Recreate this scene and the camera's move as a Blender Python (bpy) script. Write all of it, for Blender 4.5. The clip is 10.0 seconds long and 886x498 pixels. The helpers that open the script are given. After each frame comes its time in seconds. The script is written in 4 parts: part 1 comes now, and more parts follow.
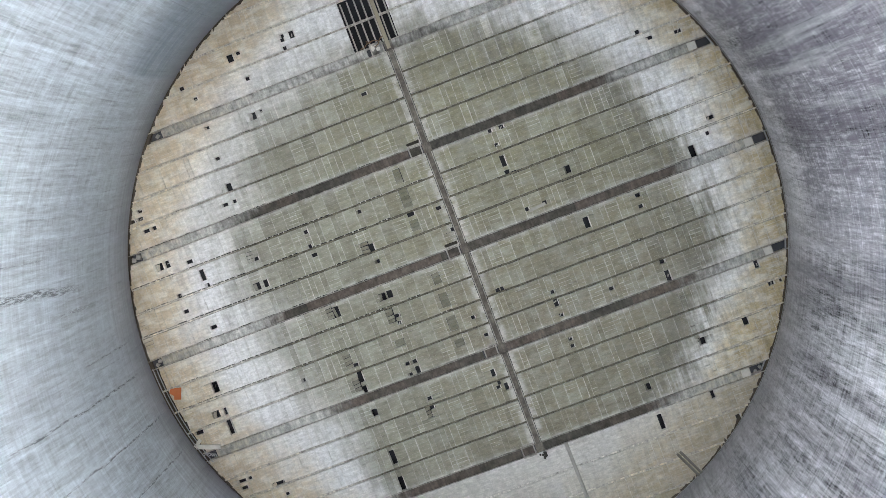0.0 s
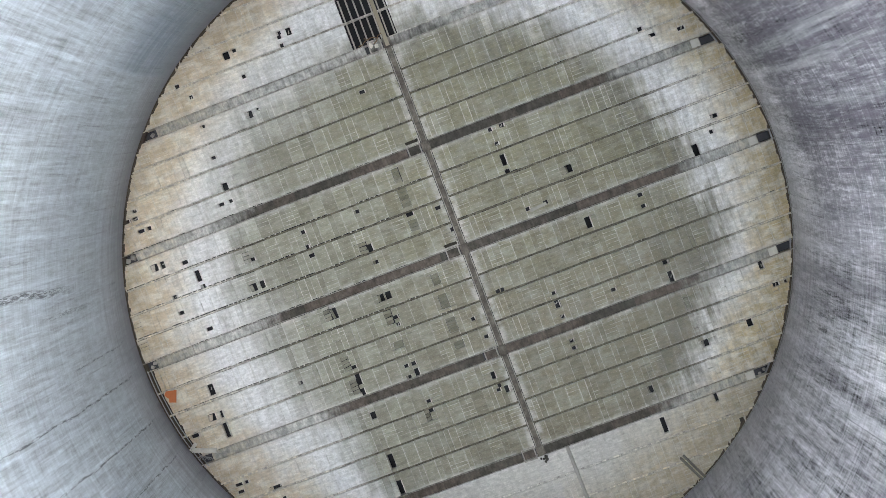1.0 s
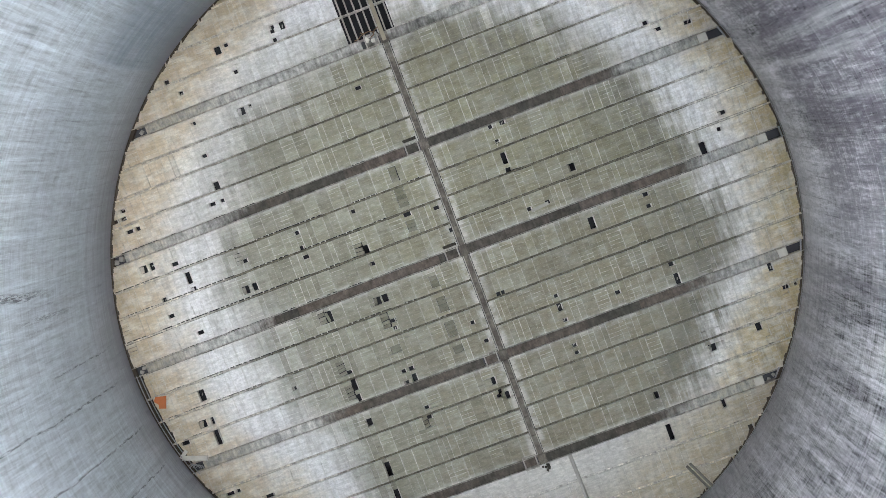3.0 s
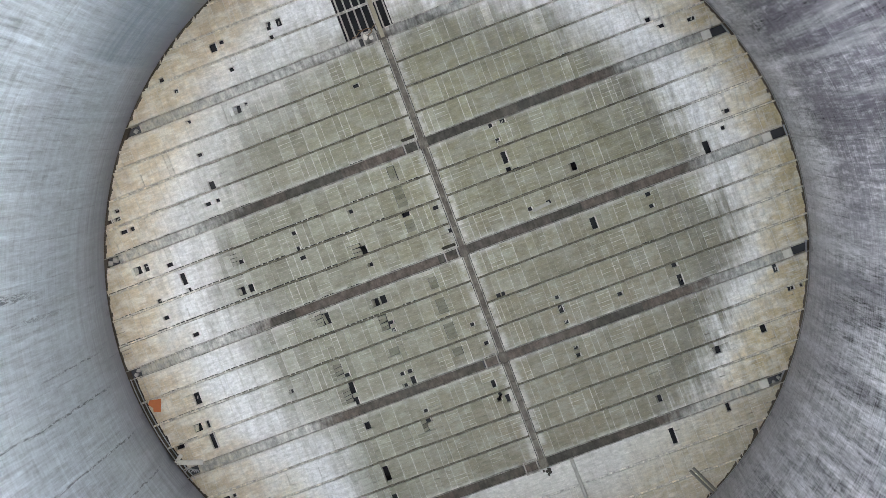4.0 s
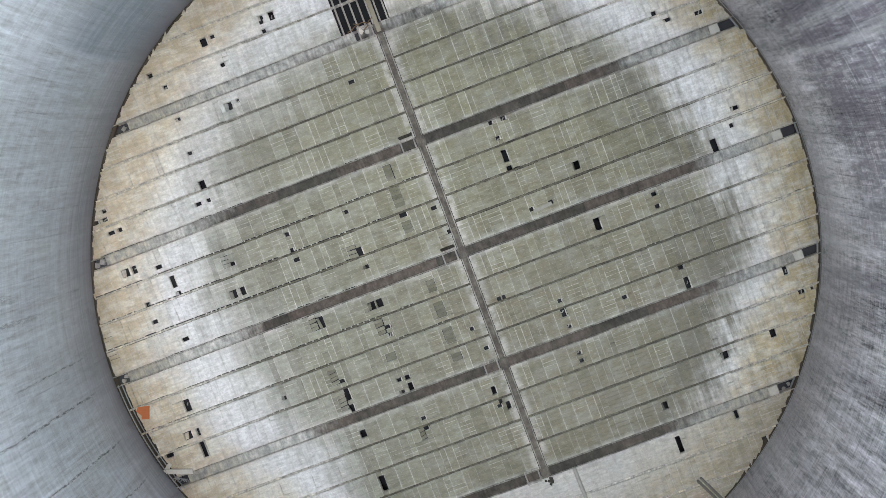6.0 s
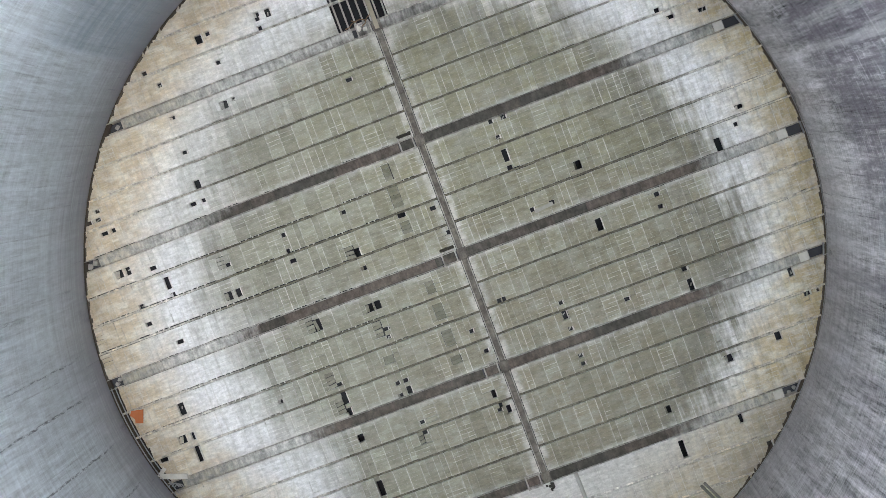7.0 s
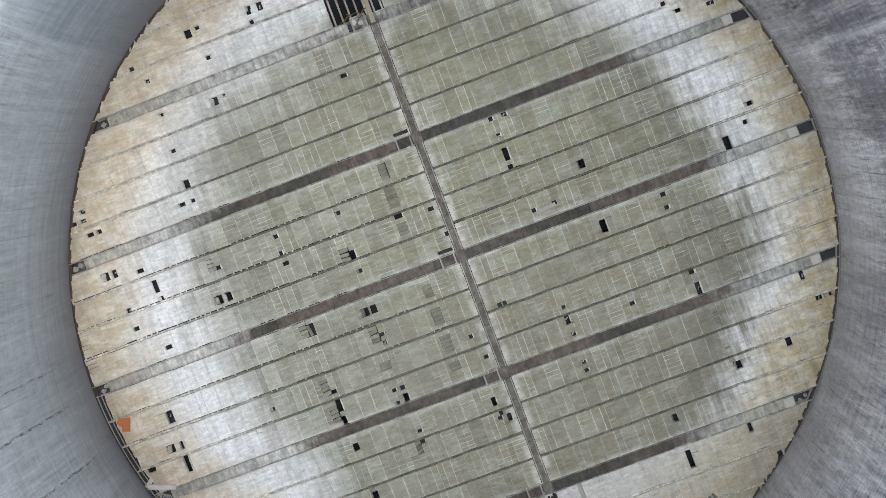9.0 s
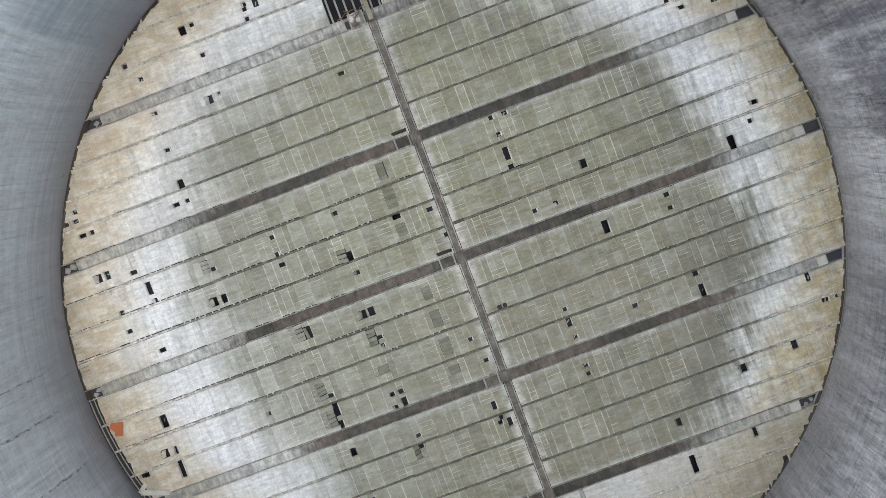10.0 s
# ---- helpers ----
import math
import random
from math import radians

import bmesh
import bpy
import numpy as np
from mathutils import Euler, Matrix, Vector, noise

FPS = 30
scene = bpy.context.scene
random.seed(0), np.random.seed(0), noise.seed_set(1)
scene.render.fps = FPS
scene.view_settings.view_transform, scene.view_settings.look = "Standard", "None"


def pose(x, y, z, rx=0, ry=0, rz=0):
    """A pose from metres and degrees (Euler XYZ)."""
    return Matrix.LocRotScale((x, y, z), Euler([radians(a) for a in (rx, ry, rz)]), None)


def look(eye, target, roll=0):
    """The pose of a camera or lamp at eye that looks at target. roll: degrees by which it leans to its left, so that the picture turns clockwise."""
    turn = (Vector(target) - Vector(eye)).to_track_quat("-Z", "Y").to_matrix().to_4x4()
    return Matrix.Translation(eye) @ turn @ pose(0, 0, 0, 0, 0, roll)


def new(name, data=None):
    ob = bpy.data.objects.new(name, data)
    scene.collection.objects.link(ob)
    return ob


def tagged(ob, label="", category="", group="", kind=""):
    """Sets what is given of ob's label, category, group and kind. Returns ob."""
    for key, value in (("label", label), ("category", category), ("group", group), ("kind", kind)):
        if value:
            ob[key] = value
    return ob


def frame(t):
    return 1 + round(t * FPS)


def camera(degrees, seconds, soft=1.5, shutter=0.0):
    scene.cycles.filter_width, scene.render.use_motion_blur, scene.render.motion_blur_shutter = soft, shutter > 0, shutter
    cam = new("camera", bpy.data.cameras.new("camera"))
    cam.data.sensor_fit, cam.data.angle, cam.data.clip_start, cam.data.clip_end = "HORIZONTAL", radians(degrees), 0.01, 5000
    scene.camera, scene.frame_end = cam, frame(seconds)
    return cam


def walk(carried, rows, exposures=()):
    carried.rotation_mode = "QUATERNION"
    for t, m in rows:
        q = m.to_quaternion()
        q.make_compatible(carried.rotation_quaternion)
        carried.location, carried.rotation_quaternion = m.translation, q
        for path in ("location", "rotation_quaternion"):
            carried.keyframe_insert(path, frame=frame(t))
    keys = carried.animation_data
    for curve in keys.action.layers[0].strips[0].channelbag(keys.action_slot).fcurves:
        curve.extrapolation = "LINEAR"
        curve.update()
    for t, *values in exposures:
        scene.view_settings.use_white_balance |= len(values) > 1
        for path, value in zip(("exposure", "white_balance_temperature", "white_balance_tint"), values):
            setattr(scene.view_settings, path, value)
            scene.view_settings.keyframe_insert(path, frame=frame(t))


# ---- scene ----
cam = camera(63.0, 10.0, soft=0.8)
PATH = [
    (0.0, 2.559, 3.844, 78.564, -2.735, 1.646, -20.698),
    (1.0, 2.589, 3.808, 77.319, -2.723, 1.654, -20.688),
    (2.0, 2.616, 3.772, 76.071, -2.704, 1.657, -20.677),
    (3.0, 2.640, 3.737, 74.822, -2.678, 1.656, -20.666),
    (4.0, 2.659, 3.703, 73.570, -2.647, 1.651, -20.653),
    (5.0, 2.676, 3.670, 72.315, -2.608, 1.642, -20.640),
    (6.0, 2.689, 3.639, 71.058, -2.564, 1.628, -20.626),
    (7.0, 2.698, 3.608, 69.799, -2.512, 1.610, -20.611),
    (8.0, 2.704, 3.578, 68.537, -2.455, 1.587, -20.595),
    (9.0, 2.706, 3.550, 67.273, -2.391, 1.561, -20.578),
    (10.0, 2.705, 3.522, 66.007, -2.320, 1.530, -20.560),
]
walk(cam, [(t, pose(x, y, z, rx, ry, rz)) for t, x, y, z, rx, ry, rz in PATH], exposures=[(0.0, 4.05), (10.0, 4.28)])

# ---- light: overcast sky through the open top of the tower ----
SUN_EL, SUN_AZ = 48.0, -30.0
world = bpy.data.worlds.new("sky")
scene.world = world
world.use_nodes = True
wn = world.node_tree
sky = wn.nodes.new("ShaderNodeTexSky")
sky.sky_type, sky.sun_disc = "NISHITA", False
sky.sun_elevation, sky.sun_rotation = radians(SUN_EL), radians(90 - SUN_AZ)
sky.air_density, sky.dust_density, sky.ozone_density = 1.0, 4.0, 1.0
cloud = wn.nodes.new("ShaderNodeHueSaturation")
cloud.inputs["Saturation"].default_value = 0.22
wn.links.new(sky.outputs[0], cloud.inputs["Color"])
wn.links.new(cloud.outputs[0], wn.nodes["Background"].inputs[0])
wn.nodes["Background"].inputs[1].default_value = 0.15
sun = new("sun", bpy.data.lights.new("sun", "SUN"))
sun.data.energy, sun.data.angle, sun.data.color = 0.75, radians(18), (1.0, 0.98, 0.95)
az, el = radians(SUN_AZ), radians(SUN_EL)
sun.matrix_world = look((60 * math.cos(az) * math.cos(el), 60 * math.sin(az) * math.cos(el), 100 + 60 * math.sin(el)), (0, 0, 100))

# ---- plan, in metres: x along the water channels, y along the spine, the deck at z = 0 ----
RIM = 36.0             # shell radius at the deck
DECK = 35.62           # deck edge
PANEL = 2.4525         # depth of a row of panels
JOINT = 0.24           # from row to row, over a beam
CHANNEL = 1.16         # from row to row, over a channel
BAY = 4 * PANEL + 3 * JOINT + CHANNEL  # from channel to channel
Y0 = 0.36              # the middle channel
OUTER = {-11: -32.3, -10: -29.4, -9: -26.4, 9: 27.2, 10: 30.06, 11: 32.85}  # beams of the wider rows beyond the last channels
SPINE = 1.37
THROAT, THROAT_Z, FLARE, FLARE_TOP = 22.63, 56.0, 0.25, 0.05
TOP, BOTTOM = 118.0, -9.0


def shell_radius(z):
    return math.sqrt(THROAT ** 2 + (FLARE if z < THROAT_Z else FLARE_TOP) * (z - THROAT_Z) ** 2)


# ---- materials ----
class Nodes:
    def __init__(self, name, rough=0.8, metal=0.0):
        self.mat = bpy.data.materials.new(name)
        self.mat.use_nodes = True
        self.tree = self.mat.node_tree
        self.bsdf = self.tree.nodes["Principled BSDF"]
        self.bsdf.inputs["Roughness"].default_value = rough
        self.bsdf.inputs["Metallic"].default_value = metal
        self.bsdf.inputs["Specular IOR Level"].default_value = 0.3

    def put(self, socket, value):
        if isinstance(value, bpy.types.NodeSocket):
            self.tree.links.new(value, socket)
        elif isinstance(value, tuple) and len(value) == 3 and socket.type == "RGBA":
            socket.default_value = (*value, 1)
        else:
            socket.default_value = value

    def math(self, op, a, b=0.0, c=None):
        n = self.tree.nodes.new("ShaderNodeMath")
        n.operation = op
        self.put(n.inputs[0], a)
        self.put(n.inputs[1], b)
        if c is not None:
            self.put(n.inputs[2], c)
        return n.outputs[0]

    def ramp(self, v, a, b, lo=0.0, hi=1.0):
        n = self.tree.nodes.new("ShaderNodeMapRange")
        n.interpolation_type = "SMOOTHSTEP"
        for i, x in enumerate((v, a, b, lo, hi)):
            self.put(n.inputs[i], x)
        return n.outputs[0]

    def mix(self, f, a, b, how="MIX"):
        n = self.tree.nodes.new("ShaderNodeMix")
        n.data_type, n.blend_type = "RGBA", how
        self.put(n.inputs[0], f)
        self.put(n.inputs[6], a)
        self.put(n.inputs[7], b)
        return n.outputs[2]

    def place(self):
        return self.tree.nodes.new("ShaderNodeNewGeometry").outputs["Position"]

    def attribute(self, name):
        n = self.tree.nodes.new("ShaderNodeAttribute")
        n.attribute_name = name
        return n.outputs["Fac"]

    def chance(self):
        return self.tree.nodes.new("ShaderNodeObjectInfo").outputs["Random"]

    def uv(self):
        return self.tree.nodes.new("ShaderNodeTexCoord").outputs["UV"]

    def within(self):
        """0 to 1 across the piece itself."""
        return self.tree.nodes.new("ShaderNodeTexCoord").outputs["Generated"]

    def xyz(self, v):
        n = self.tree.nodes.new("ShaderNodeSeparateXYZ")
        self.put(n.inputs[0], v)
        return n.outputs

    def scaled(self, v, s, off=(0, 0, 0)):
        n = self.tree.nodes.new("ShaderNodeMapping")
        self.put(n.inputs[0], v)
        n.inputs[1].default_value = off
        n.inputs[3].default_value = s
        return n.outputs[0]

    def cell(self, a, b):
        """A chance value for each cell of a grid."""
        j = self.tree.nodes.new("ShaderNodeCombineXYZ")
        self.put(j.inputs[0], self.math("FLOOR", a))
        self.put(j.inputs[1], self.math("FLOOR", b))
        n = self.tree.nodes.new("ShaderNodeTexWhiteNoise")
        self.put(n.inputs["Vector"], j.outputs[0])
        return n.outputs["Value"]

    def line(self, v, half):
        """1 on the lines halfway between whole numbers."""
        return self.ramp(self.math("ABSOLUTE", self.math("SUBTRACT", self.math("FRACT", v), 0.5)), 0.0, half, 1.0, 0.0)

    def noise(self, v, scale, detail=4.0, rough=0.55):
        n = self.tree.nodes.new("ShaderNodeTexNoise")
        self.put(n.inputs["Vector"], v)
        n.inputs["Scale"].default_value = scale
        n.inputs["Detail"].default_value = detail
        n.inputs["Roughness"].default_value = rough
        return n.outputs[0]

    def gain(self, col, v):
        n = self.tree.nodes.new("ShaderNodeVectorMath")
        n.operation = "SCALE"
        self.put(n.inputs[0], col)
        self.put(n.inputs["Scale"], v)
        return n.outputs[0]

    def finish(self, col, height=None, depth=0.02, strength=0.6):
        self.put(self.bsdf.inputs["Base Color"], col)
        if height is not None:
            n = self.tree.nodes.new("ShaderNodeBump")
            n.inputs["Strength"].default_value = strength
            n.inputs["Distance"].default_value = depth
            self.put(n.inputs["Height"], height)
            self.put(self.bsdf.inputs["Normal"], n.outputs[0])
        return self.mat


def stains(m, shift=0.0):
    """How far the algae of the middle and the rust-brown crust of the rim reach: two masks with ragged, streaky edges."""
    p = m.place()
    x, y, z = m.xyz(p)
    big = m.noise(p, 0.13, 5.0, 0.6)
    streak = m.noise(m.scaled(p, (0.16, 1.1, 1.0)), 1.0, 4.0)
    cross = m.noise(m.scaled(p, (1.6, 0.25, 1.0)), 1.0, 4.0)
    d = m.math("SQRT", m.math("ADD", m.math("POWER", m.math("SUBTRACT", x, 3.3), 2.0), m.math("POWER", m.math("ADD", y, 1.0), 2.0)))
    d = m.math("MULTIPLY_ADD", big, 9.0, d)
    d = m.math("MULTIPLY_ADD", cross, 5.0, d)
    d = m.math("MULTIPLY_ADD", streak, 3.0, d)
    d = m.math("MULTIPLY_ADD", m.math("MULTIPLY", x, y), 0.0035, d)
    d = m.math("MULTIPLY_ADD", m.noise(m.scaled(p, (4.5, 0.5, 1.0)), 1.0, 4.0, 0.7), 3.0, m.math("SUBTRACT", d, 1.5))
    d = m.math("SUBTRACT", d, m.math("MULTIPLY", m.ramp(x, -14.0, 0.0, 1.0, 0.0), m.ramp(y, 2.0, 14.0, 0.0, 1.8)))
    # scoured pale beyond the last southern channel, silted up to it
    d = m.math("ADD", d, m.ramp(y, -23.7, -23.3, 13.0, 0.0))
    d = m.math("SUBTRACT", d, m.math("MULTIPLY", m.ramp(m.math("ABSOLUTE", m.math("ADD", x, 3.0)), 10.0, 18.0, 6.0, 0.0), m.ramp(y, -20.0, -12.0, 1.0, 0.0)))
    # each panel has taken the stain in its own way
    d = m.math("MULTIPLY_ADD", m.math("SUBTRACT", m.chance(), 0.5), 1.2, d)
    half = m.math("ADD", m.ramp(x, -12.0, 12.0, 5.8, 2.3), m.math("MULTIPLY", m.ramp(x, 4.0, 12.0), m.ramp(y, 4.0, 16.0, 0.0, 1.8)))
    d = m.math("MULTIPLY_ADD", m.ramp(x, 12.0, 24.0), m.ramp(y, -16.0, 6.0, 3.0, 1.6), d)
    algae = m.ramp(d, m.math("SUBTRACT", 34.9 + shift, half), m.math("ADD", 34.9 + shift, half), 1.0, 0.0)
    e = m.math("SQRT", m.math("ADD", m.math("POWER", m.math("SUBTRACT", x, 1.5), 2.0), m.math("POWER", m.math("SUBTRACT", y, 1.5), 2.0)))
    e = m.math("MULTIPLY_ADD", m.noise(p, 0.22, 4.0), 7.0, e)
    e = m.math("SUBTRACT", m.math("ADD", e, m.math("MULTIPLY", m.ramp(x, -16.0, -2.0, 1.0, 0.0), m.ramp(y, 4.0, 22.0, 0.0, 2.0))), m.ramp(x, -4.0, 20.0, 0.0, -1.6))
    crust = m.ramp(e, 32.0, 38.2)
    return p, x, y, algae, crust, d


def deck_material(name, dark=1.0, lime=0.0):
    m = Nodes(name, 0.78)
    p, x, y, algae, crust, d = stains(m)
    grain = m.noise(m.scaled(p, (0.9, 5.0, 1.0)), 1.0, 5.0, 0.65)
    blot = m.noise(m.scaled(p, (0.5, 0.9, 1.0)), 1.0, 5.0, 0.62)
    spot = m.noise(m.scaled(p, (1.5, 2.4, 1.0)), 1.0, 4.0, 0.6)
    fine = m.noise(p, 5.0, 5.0, 0.75)
    ochre = m.mix(m.ramp(blot, 0.37, 0.58), (0.72, 0.675, 0.575), m.mix(m.ramp(x, 0.0, 16.0), (0.605, 0.515, 0.375), (0.57, 0.47, 0.29)))
    # brown moss gathers in spots on the last panels before the shell, most on the east side
    r = m.math("SQRT", m.math("ADD", m.math("POWER", x, 2.0), m.math("POWER", y, 2.0)))
    moss = m.math("MULTIPLY", m.ramp(m.math("MULTIPLY_ADD", blot, 5.0, r), 33.6, 38.6), m.ramp(spot, 0.36, 0.6, 0.15, 1.0))
    ochre = m.mix(m.math("MULTIPLY", moss, m.ramp(x, -10.0, 16.0, 0.36, 0.52)), ochre, (0.3, 0.235, 0.125))
    chalk = m.mix(m.ramp(x, -10.0, 10.0), (0.71, 0.715, 0.705), (0.79, 0.768, 0.72))
    # a chalk-white drift along the western edge of the algae
    drift = m.math("MULTIPLY", m.ramp(d, 33.0, 36.5), m.ramp(d, 38.5, 43.5, 1.0, 0.0))
    drift = m.math("MULTIPLY", drift, m.ramp(spot, 0.3, 0.6, 0.5, 1.0))
    chalk = m.mix(m.math("MULTIPLY", drift, 0.85), chalk, (0.86, 0.865, 0.87))
    dry = m.mix(crust, chalk, ochre)
    # grey scum on the west side, olive in the north-east, browner silt in the south-east
    hue = m.noise(p, 0.17, 3.0)
    silt = m.ramp(m.math("MULTIPLY_ADD", hue, 16.0, m.math("SUBTRACT", y, 12.0)), -14.0, 8.0)
    green = m.mix(silt, (0.241, 0.219, 0.158), (0.274, 0.26, 0.175))
    green = m.mix(m.ramp(m.math("MULTIPLY_ADD", hue, 14.0, m.math("SUBTRACT", x, 7.0)), -16.0, 2.0), (0.269, 0.263, 0.205), green)
    haze = m.ramp(m.noise(m.scaled(p, (0.42, 0.55, 1.0), (1, 7, 0)), 1.0, 4.0, 0.6), 0.44, 0.62, 0.0, 0.6)
    green = m.mix(haze, green, (0.345, 0.338, 0.277))
    dust = m.ramp(m.noise(m.scaled(p, (0.8, 2.0, 1.0), (5, 1, 0)), 1.0, 5.0, 0.68), 0.46, 0.66, 0.0, 0.36)
    green = m.mix(dust, green, (0.395, 0.39, 0.318))
    rot = m.ramp(m.noise(m.scaled(p, (0.6, 1.6, 1.0), (9, 4, 0)), 1.0, 5.0, 0.68), 0.5, 0.68, 0.0, 0.3)
    green = m.mix(rot, green, (0.17, 0.165, 0.12))
    # a darker tide mark along the outer edge of the algae
    tide = m.math("MULTIPLY", m.ramp(d, 26.5, 32.0), m.ramp(m.noise(m.scaled(p, (0.7, 0.25, 1.0), (4, 2, 0)), 1.0, 5.0, 0.65), 0.38, 0.6))
    green = m.mix(m.math("MULTIPLY", tide, m.ramp(x, 0.0, 14.0, 0.2, 0.7)), green, (0.2, 0.193, 0.163))
    # rain has drawn the dirt across the boards
    veil = m.ramp(m.noise(m.scaled(p, (1.5, 0.3, 1.0), (8, 3, 0)), 1.0, 5.0, 0.7), 0.32, 0.56, m.ramp(x, -8.0, 10.0, 0.9, 0.76), 1.05)
    dry = m.gain(dry, m.math("MULTIPLY", veil, m.ramp(m.math("ADD", y, m.math("MULTIPLY", spot, 3.0)), -22.5, -21.5, 0.82, 1.0)))
    dry = m.mix(m.ramp(y, -23.9, -23.4, 0.45, 0.0), dry, m.mix(spot, (0.4, 0.365, 0.29), (0.64, 0.585, 0.49)))
    col = m.mix(algae, dry, green)
    # lime sweated out along the edges of each panel
    gx, gy, gz = m.xyz(m.within())
    ex = m.math("MULTIPLY", m.math("MINIMUM", gx, m.math("SUBTRACT", 1.0, gx)), 1.38)
    ey = m.math("MULTIPLY", m.math("MINIMUM", gy, m.math("SUBTRACT", 1.0, gy)), 2.45)
    sweat = m.ramp(m.math("MULTIPLY_ADD", m.noise(p, 2.2, 4.0, 0.65), 0.5, m.math("MINIMUM", ex, ey)), 0.18, 0.44, 0.5, 0.0)
    sweat = m.math("MULTIPLY", sweat, m.math("MULTIPLY_ADD", m.chance(), 0.9, 0.1))
    col = m.mix(sweat, col, (0.5, 0.49, 0.445))
    # lime washed out along the spine and the channels
    sx = m.math("ABSOLUTE", m.math("SUBTRACT", x, SPINE))
    sy = m.math("MULTIPLY", m.math("ABSOLUTE", m.math("SUBTRACT", m.math("FRACT", m.math("ADD", m.math("DIVIDE", m.math("SUBTRACT", y, Y0), BAY), 0.5)), 0.5)), BAY)
    edge = m.math("MAXIMUM", m.ramp(sx, 0.6, 1.25, 1.0, 0.0), m.math("MULTIPLY", m.ramp(sy, 0.5, 1.15, 1.0, 0.0), 0.85))
    edge = m.math("MULTIPLY", edge, m.ramp(m.noise(p, 0.9, 4.0), 0.3, 0.62))
    col = m.mix(m.math("MULTIPLY", edge, 0.8), col, (0.58, 0.56, 0.53))
    if lime:
        patch = m.ramp(m.noise(p, 1.6, 5.0, 0.65), 0.36, 0.58, 0.05, lime)
        col = m.mix(patch, col, (0.72, 0.71, 0.665))
    tone = m.ramp(grain, 0.25, 0.75, 0.9 * dark, 1.1 * dark)
    tone = m.math("MULTIPLY", tone, m.math("MULTIPLY_ADD", m.chance(), m.ramp(algae, 0.2, 0.9, 0.1, 0.24), m.ramp(algae, 0.2, 0.9, 0.95, 0.88)))
    tone = m.math("MULTIPLY", tone, m.math("MULTIPLY_ADD", m.attribute("tone"), m.ramp(algae, 0.2, 0.9, 0.04, 0.075), 1.0))
    tone = m.math("MULTIPLY", tone, m.ramp(spot, 0.28, 0.72, 0.9, 1.1))
    tone = m.math("MULTIPLY", tone, m.ramp(fine, 0.25, 0.75, 0.89, 1.11))
    return m.finish(m.gain(col, tone), m.math("ADD", grain, fine), 0.012, 0.35)


def concrete_material(name, inner, outer, sheet=0.3, shift=0.0, silt=None, clean=0.0):
    """Wet and dark in the middle of the deck, dry and pale towards its rim; clean: how much sooner the far channels are dry."""
    m = Nodes(name, 0.72)
    p, x, y, algae, crust, d = stains(m, shift)
    if clean:
        early = m.math("SUBTRACT", m.ramp(y, 16.0, 21.0, 0.0, clean), m.ramp(y, -23.7, -23.3, 6.0, 0.0))
        algae = m.ramp(m.math("ADD", d, early), 30.5 + shift, 35.5 + shift, 1.0, 0.0)
    blot = m.noise(p, 1.1, 6.0, 0.7)
    fine = m.noise(p, 5.0, 5.0, 0.75)
    if silt:
        inner = m.mix(m.ramp(m.math("MULTIPLY_ADD", m.chance(), 0.5, m.noise(p, 0.12, 3.0)), 0.55, 0.95), inner, silt)
    outer = m.mix(m.math("MULTIPLY", crust, m.ramp(blot, 0.4, 0.6, 0.2, 0.8)), outer, (outer[0] * 0.86, outer[1] * 0.78, outer[2] * 0.62))
    col = m.mix(algae, outer, inner)
    tone = m.math("MULTIPLY_ADD", m.chance(), sheet, 1.0 - sheet / 2)
    tone = m.math("MULTIPLY", tone, m.ramp(blot, 0.25, 0.75, 0.5, 1.5))
    tone = m.math("MULTIPLY", tone, m.ramp(m.noise(m.scaled(p, (2.6, 0.5, 1.0)), 1.0, 5.0, 0.7), 0.28, 0.72, 0.72, 1.28))
    tone = m.math("MULTIPLY", tone, m.math("MULTIPLY_ADD", fine, 0.4, 0.8))
    return m.finish(m.gain(col, tone), fine, 0.02, 0.5)


def plain_material(name, col, rough=0.8, metal=0.0, spread=0.5, scale=2.0):
    m = Nodes(name, rough, metal)
    p = m.place()
    tone = m.math("MULTIPLY_ADD", m.noise(p, scale, 5.0, 0.65), spread, 1.0 - spread / 2)
    return m.finish(m.gain(col, m.math("MULTIPLY", tone, m.math("MULTIPLY_ADD", m.chance(), 0.16, 0.92))), m.noise(p, scale * 6, 3.0), 0.015, 0.4)


